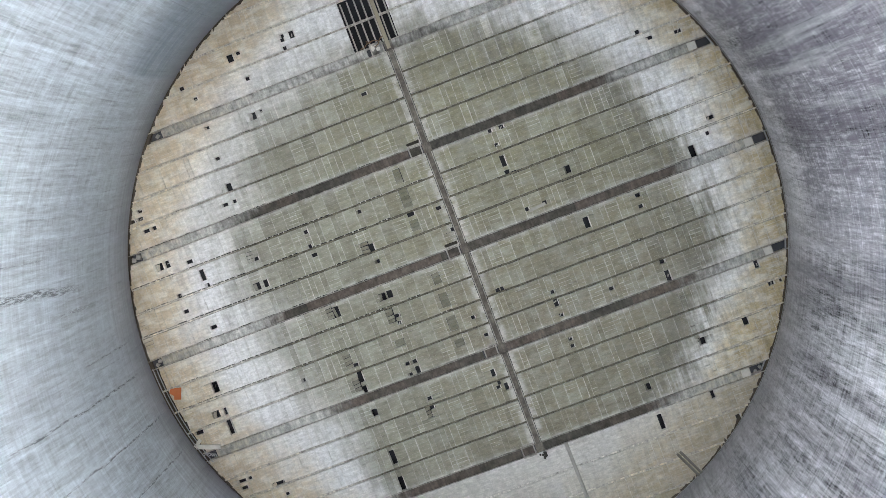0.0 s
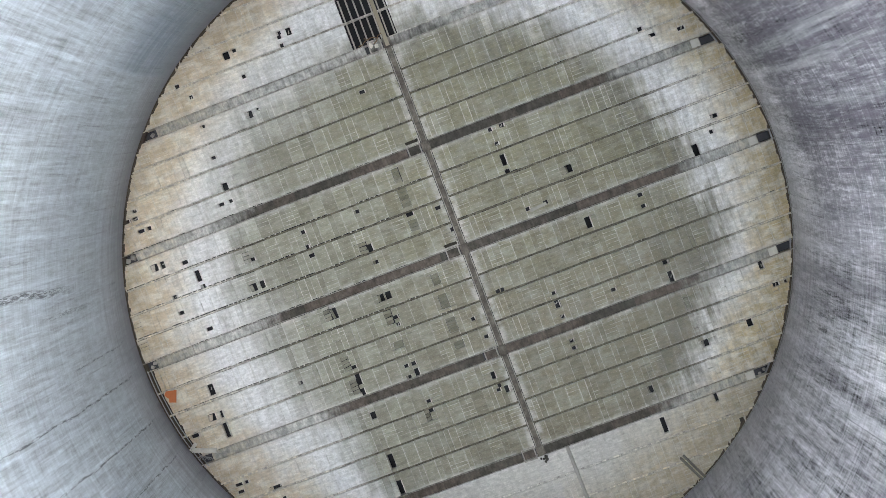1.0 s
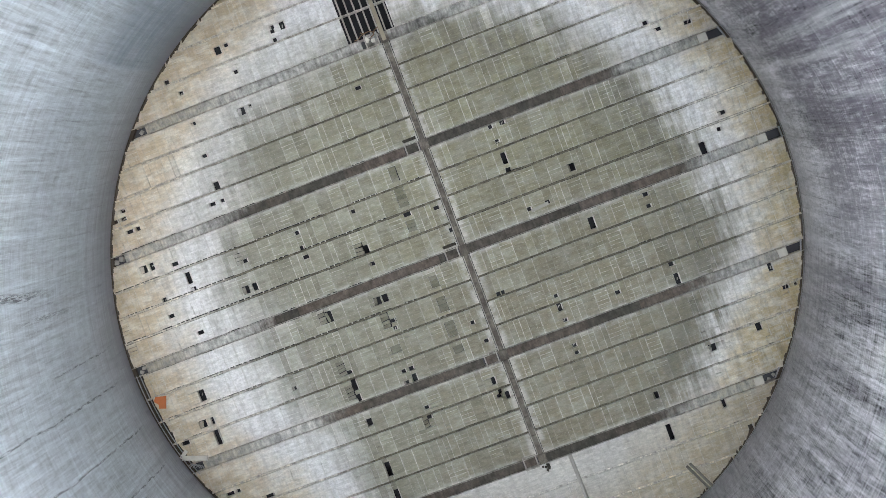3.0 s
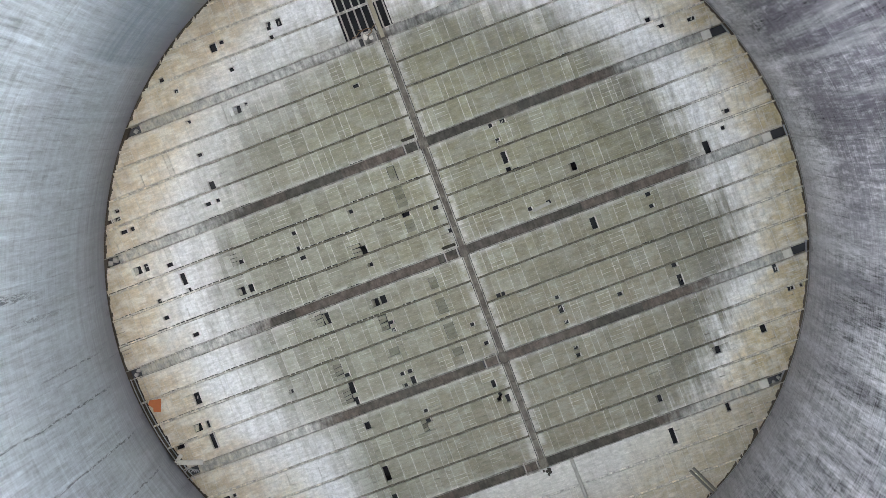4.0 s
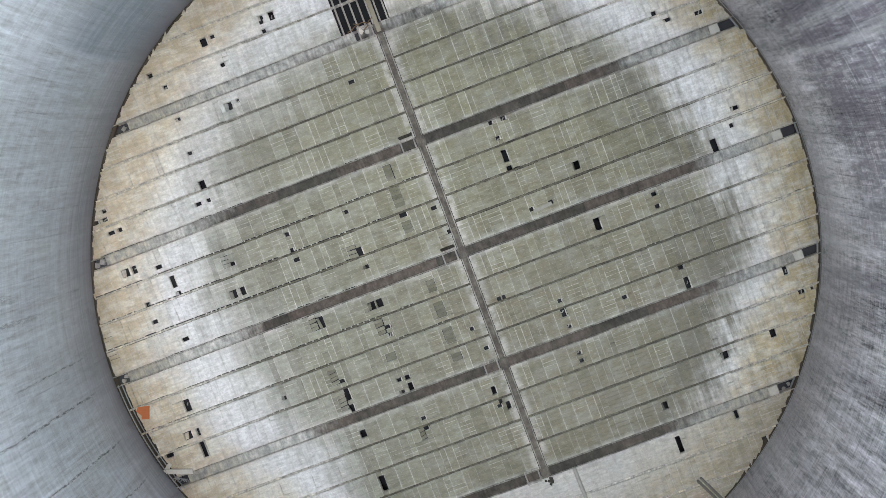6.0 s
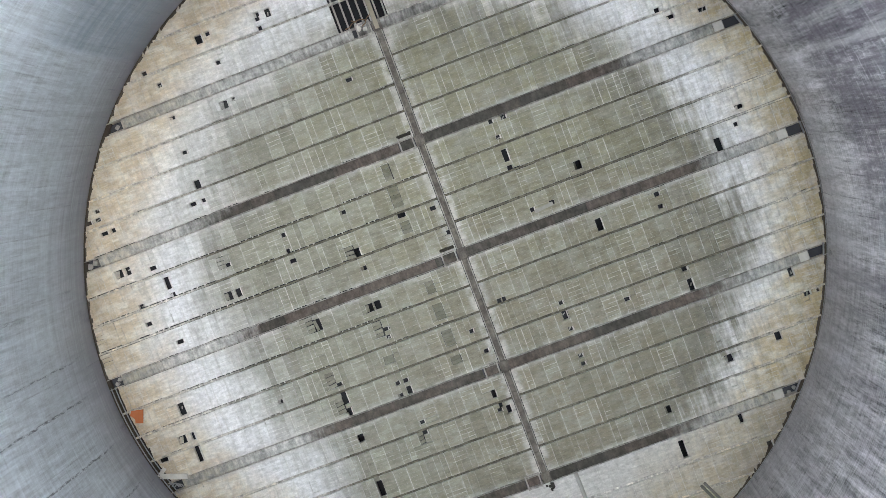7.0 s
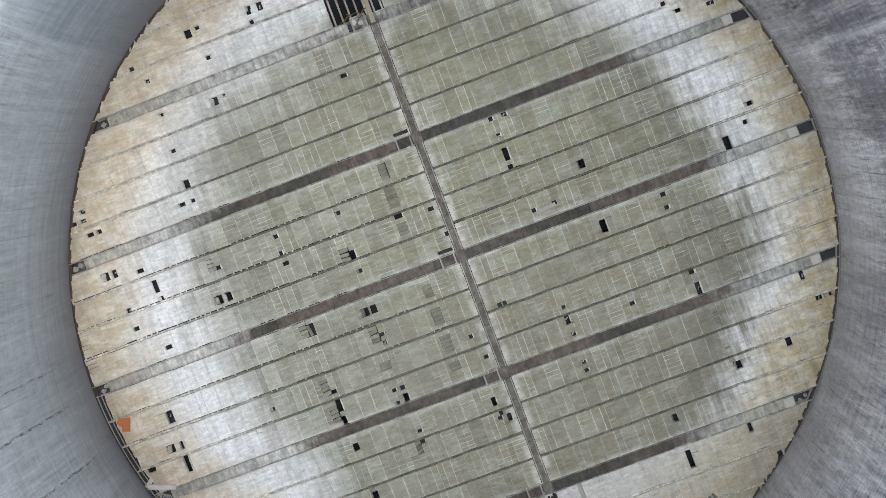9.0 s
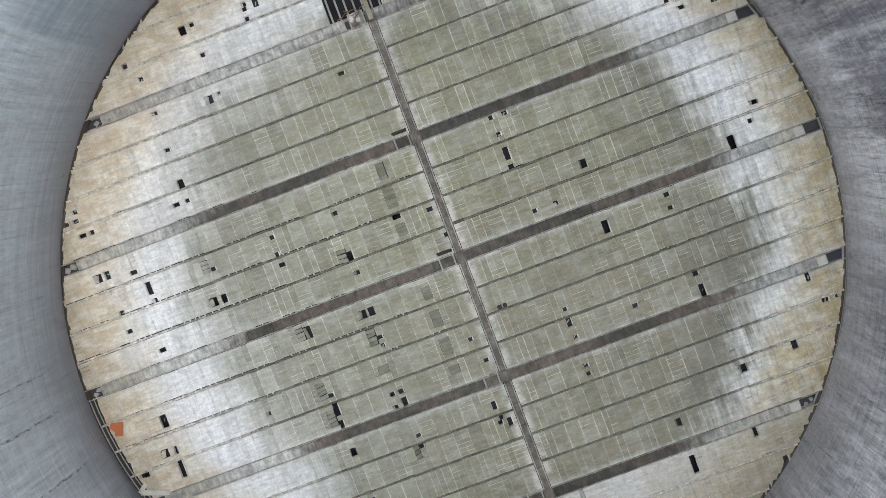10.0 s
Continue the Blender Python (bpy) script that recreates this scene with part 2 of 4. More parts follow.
def shell_material():
    """Board-marked concrete: lift joints, shutter boards, runs of damp and lime, blacker on the weather side."""
    m = Nodes("shell_concrete", 0.85)
    uv = m.uv()
    u, v, w = m.xyz(uv)

    def facing(degrees, far, near):
        """1 on the side that the angle names, 0 past its neighbours; far and near in degrees from it."""
        away = m.math("COSINE", m.math("DIVIDE", m.math("SUBTRACT", u, radians(degrees) * 28.0), 28.0))
        return m.ramp(away, math.cos(radians(far)), math.cos(radians(near)))

    weather = facing(-8, 115, 20)
    soaked = facing(16, 42, 8)
    lee = facing(-48, 48, 12)
    big = m.noise(m.scaled(uv, (0.07, 0.05, 1)), 1.0, 5.0, 0.6)
    runs = m.noise(m.scaled(uv, (1.5, 0.035, 1)), 1.0, 7.0, 0.72)
    sweep = m.noise(m.scaled(uv, (0.28, 0.012, 1), (2, 2, 0)), 1.0, 6.0, 0.66)
    boards = m.noise(m.scaled(uv, (4.0, 0.32, 1)), 1.0, 5.0, 0.7)
    lifts = m.noise(m.scaled(uv, (0.2, 2.6, 1)), 1.0, 7.0, 0.72)
    arcs = m.noise(m.scaled(uv, (0.045, 1.25, 1), (3, 5, 0)), 1.0, 6.0, 0.66)
    fine = m.noise(uv, 3.2, 5.0, 0.7)
    blotch = m.noise(m.scaled(uv, (0.55, 0.8, 1), (6, 2, 0)), 1.0, 6.0, 0.7)
    # the formwork: boards 0.4 m wide in lifts of 0.55 m, and the larger shutters
    plank = m.cell(m.math("DIVIDE", u, 0.4), m.math("DIVIDE", v, 0.55))
    lift = m.cell(m.math("DIVIDE", u, 9.0), m.math("DIVIDE", v, 0.55))
    shutter = m.cell(m.math("DIVIDE", u, 8.4), m.math("DIVIDE", v, 7.7))
    hoop = m.math("MULTIPLY", m.line(m.math("DIVIDE", v, 1.1), 0.12), m.ramp(m.noise(m.scaled(uv, (0.3, 0.9, 1), (5, 1, 0)), 1.0, 5.0, 0.7), 0.44, 0.6))
    stave = m.math("MULTIPLY", m.line(m.math("DIVIDE", u, 0.8), 0.13), m.ramp(m.noise(m.scaled(uv, (0.9, 0.35, 1), (2, 6, 0)), 1.0, 5.0, 0.7), 0.4, 0.66))
    grid = m.math("MAXIMUM", m.math("MULTIPLY", hoop, 0.8), m.math("MULTIPLY", stave, 0.6))
    seam = m.ramp(m.math("ABSOLUTE", m.math("SUBTRACT", m.math("FRACT", m.math("DIVIDE", m.math("SUBTRACT", u, 57.1), 9.8)), 0.5)), 0.005, 0.035, 1.0, 0.0)
    # bluer away from the weather side: reflected skylight put into the base colour
    col = m.mix(weather, (0.57, 0.62, 0.655), (0.6, 0.585, 0.61))
    tone = m.ramp(big, 0.3, 0.7, -0.08, 0.08)
    tone = m.math("ADD", tone, m.ramp(runs, 0.3, 0.7, -0.2, 0.2))
    tone = m.math("ADD", tone, m.math("MULTIPLY", m.ramp(sweep, 0.36, 0.64, -0.3, 0.3), weather))
    tone = m.math("ADD", tone, m.ramp(boards, 0.3, 0.7, -0.12, 0.12))
    tone = m.math("ADD", tone, m.ramp(lifts, 0.3, 0.7, -0.1, 0.1))
    tone = m.math("ADD", tone, m.math("MULTIPLY", m.ramp(arcs, 0.32, 0.68, -0.14, 0.14), m.ramp(v, 6.0, 30.0, 1.0, 0.3)))
    wisps = m.noise(m.scaled(uv, (2.6, 0.22, 1), (3, 3, 0)), 1.0, 6.0, 0.74)
    tone = m.math("ADD", tone, m.ramp(wisps, 0.3, 0.7, -0.16, 0.16))
    tone = m.math("ADD", tone, m.ramp(blotch, 0.3, 0.7, -0.07, 0.07))
    tone = m.math("ADD", tone, m.math("MULTIPLY_ADD", plank, 0.07, -0.035))
    tone = m.math("ADD", tone, m.math("MULTIPLY_ADD", lift, 0.1, -0.05))
    tone = m.math("ADD", tone, m.math("MULTIPLY_ADD", shutter, 0.14, -0.07))
    tone = m.math("ADD", tone, m.math("MULTIPLY_ADD", fine, 0.44, -0.22))
    tone = m.math("ADD", tone, m.math("MULTIPLY", grid, 0.06))
    tone = m.math("ADD", tone, m.math("MULTIPLY", m.math("MULTIPLY", seam, blotch), 0.45))
    # crisp scratches both ways where the boards were struck, most on the weather side
    for way, depth in (((5.0, 0.4, 1), 0.15), ((0.5, 5.0, 1), 0.11)):
        scratch = m.ramp(m.noise(m.scaled(uv, way, (4, 4, 0)), 1.0, 4.0, 0.7), 0.42, 0.58, -depth, depth)
        tone = m.math("ADD", tone, m.math("MULTIPLY", scratch, m.math("MULTIPLY_ADD", weather, 0.5, 0.5)))
    worn = m.ramp(v, 3.0, 34.0, 0.4, 1.0)
    col = m.gain(col, m.math("MULTIPLY_ADD", tone, m.math("MULTIPLY", worn, m.math("MULTIPLY_ADD", weather, m.math("MULTIPLY_ADD", lee, -0.4, 0.9), 0.85)), m.math("MULTIPLY_ADD", lee, -0.13, 1.0)))
    # lime runs, bleached heads of the lifts on the weather side
    rays = m.math("MULTIPLY", m.ramp(m.noise(m.scaled(uv, (0.42, 0.018, 1), (4, 9, 0)), 1.0, 5.0, 0.65), 0.54, 0.7), m.math("MULTIPLY_ADD", weather, m.math("MULTIPLY_ADD", lee, -0.3, 0.55), 0.12))
    bleach = m.math("MULTIPLY", m.math("MULTIPLY", m.ramp(v, 44.5, 48.0), weather), m.ramp(blotch, 0.35, 0.6, 0.25, 0.75))
    col = m.mix(m.math("MAXIMUM", rays, bleach), col, (0.77, 0.77, 0.775))
    # black growth on the weather side, broken up by the board marks
    reach = m.math("MULTIPLY_ADD", soaked, m.ramp(v, 13.0, 30.0, -0.06, 0.33), m.math("MULTIPLY_ADD", lee, 0.04, m.math("MULTIPLY", weather, 0.05)))
    growth = m.ramp(m.math("ADD", m.noise(m.scaled(uv, (0.36, 0.045, 1), (7, 3, 0)), 1.0, 7.0, 0.68), reach), 0.52, 0.72)
    comb = m.noise(m.scaled(uv, (3.4, 0.55, 1), (1, 8, 0)), 1.0, 6.0, 0.75)
    marks = m.math("MULTIPLY_ADD", comb, 0.9, m.math("MULTIPLY_ADD", lifts, 0.5, m.math("MULTIPLY_ADD", grid, -0.16, m.math("MULTIPLY_ADD", plank, 0.14, m.math("MULTIPLY", runs, 0.6)))))
    growth = m.math("MULTIPLY", growth, m.ramp(marks, 0.72, 1.2, 0.05, 0.9))
    growth = m.math("MULTIPLY", growth, m.math("SUBTRACT", 1.0, m.math("MULTIPLY", m.math("MAXIMUM", bleach, rays), 0.75)))
    growth = m.math("MULTIPLY", growth, m.math("MULTIPLY_ADD", lee, -0.5, 1.0))
    growth = m.math("MULTIPLY", m.math("MULTIPLY", growth, m.ramp(v, 5.0, 24.0, 0.2, 1.0)), m.math("MULTIPLY_ADD", weather, 0.85, 0.15))
    col = m.mix(growth, col, (0.17, 0.152, 0.182))
    # thin dark runs from the joints
    threads = m.ramp(m.noise(m.scaled(uv, (3.6, 0.05, 1), (8, 8, 0)), 1.0, 5.0, 0.66), 0.56, 0.68)
    threads = m.math("MULTIPLY", threads, m.ramp(m.noise(m.scaled(uv, (0.22, 0.1, 1), (1, 1, 0)), 1.0, 5.0, 0.7), 0.46, 0.64))
    threads = m.math("MULTIPLY", threads, m.math("MULTIPLY_ADD", weather, 0.5, 0.3))
    bands = m.ramp(m.noise(m.scaled(uv, (0.8, 0.014, 1), (5, 6, 0)), 1.0, 4.0, 0.6), 0.54, 0.66)
    threads = m.math("MAXIMUM", threads, m.math("MULTIPLY", bands, m.math("MULTIPLY", m.math("MAXIMUM", lee, m.math("MULTIPLY", weather, 0.5)), m.ramp(runs, 0.35, 0.6, 0.2, 0.7))))
    col = m.mix(threads, col, (0.19, 0.18, 0.205))
    # rings where single lifts have stayed wet
    rings = m.math("MULTIPLY", m.ramp(arcs, 0.55, 0.66), m.math("MULTIPLY", m.math("MAXIMUM", m.math("MULTIPLY", lee, 0.4), m.math("MULTIPLY", soaked, 0.7)), m.ramp(blotch, 0.36, 0.56, 0.3, 0.7)))
    col = m.mix(rings, col, (0.27, 0.255, 0.28))
    # blue-grey damp low on the north-west, between two shutter joints
    dull = m.math("MULTIPLY", facing(142, 42, 34), m.math("MULTIPLY", m.ramp(v, 33.2, 35.2, 1.0, 0.0), m.ramp(lifts, 0.35, 0.65, 0.04, 0.26)))
    col = m.mix(dull, col, (0.4, 0.435, 0.475))
    cool = m.math("MULTIPLY", facing(116, 11.5, 10.2), m.math("MULTIPLY", m.ramp(v, 24.0, 34.0, 1.0, 0.0), m.ramp(m.math("MULTIPLY_ADD", arcs, 0.7, m.math("MULTIPLY", blotch, 0.4)), 0.4, 0.66, 0.25, 0.75)))
    col = m.mix(cool, col, (0.27, 0.335, 0.4))
    # shade towards the foot of the shell, painted in with a ragged, dripping upper edge
    ragged = m.math("MULTIPLY_ADD", arcs, 12.0, m.math("MULTIPLY_ADD", blotch, 7.0, m.math("MULTIPLY_ADD", runs, 9.0, v)))
    foot_shade = m.math("MULTIPLY", m.ramp(ragged, 15.0, 34.0, 0.85, 0.0), m.math("MULTIPLY_ADD", weather, -0.75, 1.0))
    col = m.mix(foot_shade, col, (0.268, 0.275, 0.318))
    # a few leaking joints run down the shell, blackened in places
    leak = m.ramp(m.math("ABSOLUTE", m.math("SUBTRACT", m.noise(m.scaled(uv, (0.45, 0.003, 1), (3, 8, 0)), 1.0, 0.0), 0.5)), 0.0, 0.012, 1.0, 0.0)
    leak = m.math("MULTIPLY", leak, m.ramp(m.noise(m.scaled(uv, (0.5, 0.12, 1), (1, 5, 0)), 1.0, 4.0, 0.7), 0.48, 0.6))
    leak = m.math("MULTIPLY", leak, m.math("MULTIPLY", m.ramp(fine, 0.38, 0.55), m.math("MULTIPLY_ADD", weather, 0.45, 0.4)))
    wander = m.math("MULTIPLY_ADD", m.noise(m.scaled(uv, (0.0, 0.12, 1)), 1.0, 3.0, 0.6), 0.7, -0.35)
    torn = m.ramp(m.noise(m.scaled(uv, (7.0, 0.8, 1), (9, 1, 0)), 1.0, 6.0, 0.75), 0.45, 0.55)
    for at, lean, low, high, wide, black in ((78.2, 0.045, 24.0, 62.0, 0.34, 0.95), (80.2, 0.01, 19.0, 30.0, 0.2, 0.6), (76.0, 0.02, 30.0, 44.0, 0.08, 0.6), (87.4, 0.0, 8.0, 40.0, 0.1, 0.95), (84.6, 0.0, 8.0, 26.0, 0.07, 0.8), (91.5, 0.0, 6.0, 38.0, 0.09, 0.9), (95.0, 0.0, 4.0, 30.0, 0.08, 0.8)):
        way = m.math("SUBTRACT", m.math("SUBTRACT", u, at), m.math("MULTIPLY_ADD", m.math("SUBTRACT", 38.0, v), lean, wander))
        run = m.math("MULTIPLY", m.ramp(m.math("ABSOLUTE", way), wide * 0.4, wide * 1.3, 1.0, 0.0), torn)
        run = m.math("MULTIPLY", run, m.math("MULTIPLY", m.ramp(v, low, low + 9.0), m.ramp(v, high, high + 5.0, 1.0, 0.0)))
        leak = m.math("MAXIMUM", leak, m.math("MULTIPLY", run, black))
    col = m.mix(m.math("MULTIPLY", leak, 0.85), col, (0.09, 0.09, 0.105))
    return m.finish(col, m.math("SUBTRACT", m.math("ADD", boards, lifts), grid), 0.02, 0.6)


BOARD = deck_material("eliminator_board")
LIME = deck_material("lime_joint", 1.05, 0.6)
PATCH_PALE = plain_material("worn_board", (0.33, 0.32, 0.28))
STAINED = deck_material("stained_board", 0.66)
BEAM = concrete_material("beam_concrete", (0.138, 0.125, 0.09), (0.64, 0.615, 0.56), 0.2, 1.2)
SLAB = concrete_material("channel_slab", (0.072, 0.067, 0.056), (0.44, 0.435, 0.41), 0.25, 1.0, (0.098, 0.08, 0.066), 1.0)
CURB = concrete_material("curb_concrete", (0.36, 0.34, 0.30), (0.5, 0.48, 0.44), 0.25)
SPINE_MAT = concrete_material("spine_concrete", (0.14, 0.124, 0.103), (0.38, 0.36, 0.32), 0.3)
PALE = plain_material("pale_concrete", (0.42, 0.40, 0.36))
WHITE = plain_material("white_board", (0.66, 0.64, 0.58))
# near-black: the shade below the deck put into the colour
VOID = plain_material("deep_shade_black", (0.018, 0.019, 0.022))
DAMP = plain_material("damp_concrete", (0.06, 0.06, 0.068))
STEEL = plain_material("galvanised_steel", (0.40, 0.40, 0.41), 0.5, 0.3)
TIMBER = plain_material("weathered_timber", (0.36, 0.32, 0.24))
ORANGE = plain_material("orange_sheet", (0.56, 0.17, 0.06), 0.6, spread=0.25)
# the shade of the gap at the rim is put into this colour
LEDGE = plain_material("rim_gap_dark", (0.05, 0.042, 0.034))
KERB = plain_material("kerb_concrete", (0.085, 0.066, 0.05))
RUBBLE = plain_material("brown_rubble", (0.035, 0.032, 0.022))
OLDPIPE = plain_material("old_pipe", (0.2, 0.19, 0.165), 0.8)
RUST = plain_material("rusty_steel", (0.2, 0.13, 0.075), 0.8)
SHELL = shell_material()


# ---- builders ----
def mesh_object(name, verts, faces, materials, parent=None, label="", slots=None):
    me = bpy.data.meshes.new(name)
    me.from_pydata(verts, [], faces)
    for mt in materials if isinstance(materials, (list, tuple)) else [materials]:
        me.materials.append(mt)
    if slots:
        me.polygons.foreach_set("material_index", slots)
    me.update()
    ob = new(name, me)
    if parent is not None:
        ob.parent = parent
        if parent.parent is None:
            ob.matrix_parent_inverse = parent.matrix_basis.inverted()
    if label:
        ob["label"] = label
    return ob


class Boxes:
    """Gathers bevel-topped boxes for one mesh."""

    def __init__(self):
        self.verts, self.faces, self.slots = [], [], []

    def add(self, x0, x1, y0, y1, z0, z1, slot=0, bevel=0.0, tilt=(0.0, 0.0), turn=None):
        b = min(bevel, (x1 - x0) / 4, (y1 - y0) / 4)
        k = len(self.verts)
        rings = [(0, z0), (0, z1 - b), (b, z1)] if b > 0 else [(0, z0), (0, z1)]
        cx, cy = (x0 + x1) / 2, (y0 + y1) / 2
        for inset, z in rings:
            for x, y in ((x0 + inset, y0 + inset), (x1 - inset, y0 + inset), (x1 - inset, y1 - inset), (x0 + inset, y1 - inset)):
                q = Vector((x, y, z + tilt[0] * (x - cx) + tilt[1] * (y - cy)))
                self.verts.append(turn @ q if turn else q)
        n = len(rings)
        made = [(k + 3, k + 2, k + 1, k)]
        for i in range(n - 1):
            for j in range(4):
                a, c = k + 4 * i + j, k + 4 * i + (j + 1) % 4
                made.append((a, c, c + 4, a + 4))
        t = k + 4 * (n - 1)
        made.append((t, t + 1, t + 2, t + 3))
        self.faces += made
        self.slots += [slot] * len(made)
        return self

    def make(self, name, materials, parent=None, label=""):
        return mesh_object(name, self.verts, self.faces, materials, parent, label, self.slots)


def tube(name, points, radius, material, parent=None, label="", sides=10):
    """A round pipe along the points."""
    verts, faces = [], []
    pts = [Vector(p) for p in points]
    for i, p in enumerate(pts):
        d = (pts[min(i + 1, len(pts) - 1)] - pts[max(i - 1, 0)]).normalized()
        s = d.cross(Vector((0, 0, 1))).normalized()
        t = s.cross(d)
        for j in range(sides):
            a = 2 * math.pi * j / sides
            verts.append(p + radius * (math.cos(a) * s + math.sin(a) * t))
    for i in range(len(pts) - 1):
        for j in range(sides):
            a, b = i * sides + j, i * sides + (j + 1) % sides
            faces.append((a, b, b + sides, a + sides))
    faces.append(tuple(range(sides)))
    faces.append(tuple(range(len(verts) - 1, len(verts) - sides - 1, -1)))
    return mesh_object(name, verts, faces, material, parent, label)


def thing(name, label, category, x=0.0, y=0.0, z=0.0, group="", kind=""):
    ob = new(name)
    ob.empty_display_size = 0.3
    ob.location = (x, y, z)
    ob.matrix_basis = pose(x, y, z)
    return tagged(ob, label, category, group, kind)


def lathe(name, profile, steps, material, label, smooth=True, scale_u=28.0):
    """A closed ring swept round the axis, with metres as its texture coordinates."""
    verts, faces, uvs = [], [], []
    n = len(profile)
    for i in range(steps):
        a = 2 * math.pi * i / steps
        verts += [(r * math.cos(a), r * math.sin(a), z) for r, z in profile]
    for i in range(steps):
        for j in range(n):
            k = (j + 1) % n
            i2 = (i + 1) % steps
            faces.append((i * n + j, i2 * n + j, i2 * n + k, i * n + k))
            va, vb = profile[j][1], profile[k][1]
            ua, ub = 2 * math.pi * i / steps * scale_u, 2 * math.pi * (i + 1) / steps * scale_u
            uvs += [(ua, va), (ub, va), (ub, vb), (ua, vb)]
    ob = mesh_object(name, verts, faces, material)
    layer = ob.data.uv_layers.new(name="metres")
    layer.data.foreach_set("uv", [c for q in uvs for c in q])
    ob.data.polygons.foreach_set("use_smooth", [smooth] * len(faces))
    return tagged(ob, label, "", "", "structure")


# ---- shell, basin and rim ----
heights = [BOTTOM + (TOP - BOTTOM) * i / 90 for i in range(91)]
inner = [(shell_radius(z), z) for z in heights]
outer = [(shell_radius(z) + 0.35, z) for z in reversed(heights)]
shell = lathe("wall_shell", inner + outer, 240, SHELL, "tall curved shell of grey board-marked concrete with damp streaks")

basin = lathe("floor", [(0.02, BOTTOM), (shell_radius(BOTTOM) + 1.5, BOTTOM), (shell_radius(BOTTOM) + 1.5, BOTTOM - 0.5), (0.02, BOTTOM - 0.5)], 96, VOID, "basin floor under the deck, coloured black like deep shade", False)
# sheet added under the deck so that its gaps look black
fill = lathe("fill_pack", [(0.02, -2.6), (shell_radius(-2.6) - 0.1, -2.6), (shell_radius(-2.9) - 0.1, -2.9), (0.02, -2.9)], 96, VOID, "black sheet added as the deep shade seen through the gaps", False)
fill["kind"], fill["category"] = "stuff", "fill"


# ---- where deck boards are missing: row of panels, then x, width, first board, boards, and how (h: one board hangs in, s: sunk) ----
GAPS = {}


def missing(row, *gaps):
    GAPS[row] = gaps


missing(-10, (22.79, 0.61, 3, 2))
missing(-9, (14.83, 0.61, 1, 4), (20.96, 0.49, 4, 2, "h"))
missing(-8, (-14.23, 0.6, 0, 4), (14.72, 0.61, 3, 2, "h"))
missing(-7, (-26.68, 0.52, 3, 1), (-14.18, 0.6, 1, 4), (21.89, 0.79, 3, 2, "h"), (26.99, 0.61, 4, 2))
missing(-6, (-30.96, 0.83, 2, 1), (-30.92, 0.94, 4, 1), (-30, 0.52, 4, 1), (-27.48, 1.04, 0, 1, "h"), (-26.66, 0.46, 0, 1), (-8.1, 0.52, 5, 1), (-0.5, 0.52, 4, 1), (-0.3, 0.35, 5, 1), (0.37, 0.52, 3, 2), (30.98, 0.7, 5, 1), (32, 0.35, 5, 1))
missing(-5, (-14.29, 0.61, 2, 2), (-8.04, 0.56, 1, 1), (-0.5, 0.52, 1, 2), (8.66, 0.52, 1, 1), (8.68, 0.52, 3, 1), (30.17, 0.56, 4, 2))
missing(-4, (-33.96, 0.35, 3, 1), (-33.44, 0.96, 5, 1), (-29.96, 0.61, 2, 4), (-14.34, 0.52, 0, 2), (-14.33, 0.61, 3, 3), (-8.95, 0.55, 3, 1), (-8.08, 0.52, 3, 1), (-9.15, 0.6, 0, 1, "h"), (-8.1, 0.6, 0, 2), (0.28, 0.56, 3, 1), (8.61, 0.56, 4, 2), (8.69, 0.52, 1, 1), (14.74, 0.61, 3, 1), (14.77, 0.61, 1, 1, "s"), (20.85, 0.61, 5, 1), (20.94, 0.61, 0, 3))
missing(-3, (-30.94, 0.79, 1, 2, "h"), (-29.83, 0.44, 1, 2), (-20.42, 0.44, 2, 1, "h"), (-14.28, 0.52, 1, 1), (-0.4, 0.49, 2, 1), (8.66, 0.49, 1, 1))
missing(-2, (-29.93, 0.7, 1, 3), (-15.13, 0.79, 3, 2, "s"), (-8.16, 0.49, 1, 1), (-8.12, 0.52, 3, 1), (3.15, 0.36, 0, 1), (3.62, 0.36, 0, 1))
missing(-1, (-14.27, 0.7, 2, 3, "h"), (-8.95, 0.79, 2, 2, "h"), (-8.07, 0.61, 2, 2), (14.73, 0.7, 1, 3), (20.76, 0.56, 1, 1), (20.79, 0.56, 4, 1))
missing(0, (-27.59, 0.79, 2, 1), (-8.06, 0.56, 3, 1, "h"), (0.85, 0.38, 4, 1), (9.24, 0.44, 2, 1), (11.18, 0.49, 2, 1), (27.87, 0.66, 0, 3), (30.04, 0.52, 4, 1))
missing(1, (-29.88, 0.52, 2, 1), (-21.47, 0.79, 1, 2, "h"), (-20.39, 0.61, 1, 2), (-14.29, 0.52, 4, 1), (-8.01, 0.52, 0, 2), (-2.79, 0.87, 5, 1), (0.24, 0.56, 4, 1), (14.65, 0.66, 1, 2, "h"), (30.86, 0.79, 1, 1, "h"))
missing(2, (-29.89, 0.56, 0, 1), (-26.65, 0.61, 2, 3), (-26.58, 0.52, 0, 1, "h"), (-20.37, 0.52, 2, 1), (-14.35, 0.45, 0, 1), (-14.24, 0.52, 4, 1), (-8.12, 0.52, 4, 1, "h"), (8.55, 0.52, 0, 1), (8.61, 0.61, 2, 3))
missing(3, (-30.85, 0.8, 2, 2, "h"), (-29.88, 0.61, 2, 2), (-27.51, 0.7, 1, 1), (8.55, 0.5, 1, 1), (8.38, 0.5, 5, 1), (9.68, 0.6, 5, 1))
missing(4, (-30.7, 0.79, 4, 1), (-29.81, 0.49, 4, 1), (-21.44, 0.7, 3, 1), (-20.34, 0.49, 3, 1), (27.64, 0.79, 4, 1, "h"), (30.73, 0.87, 3, 1))
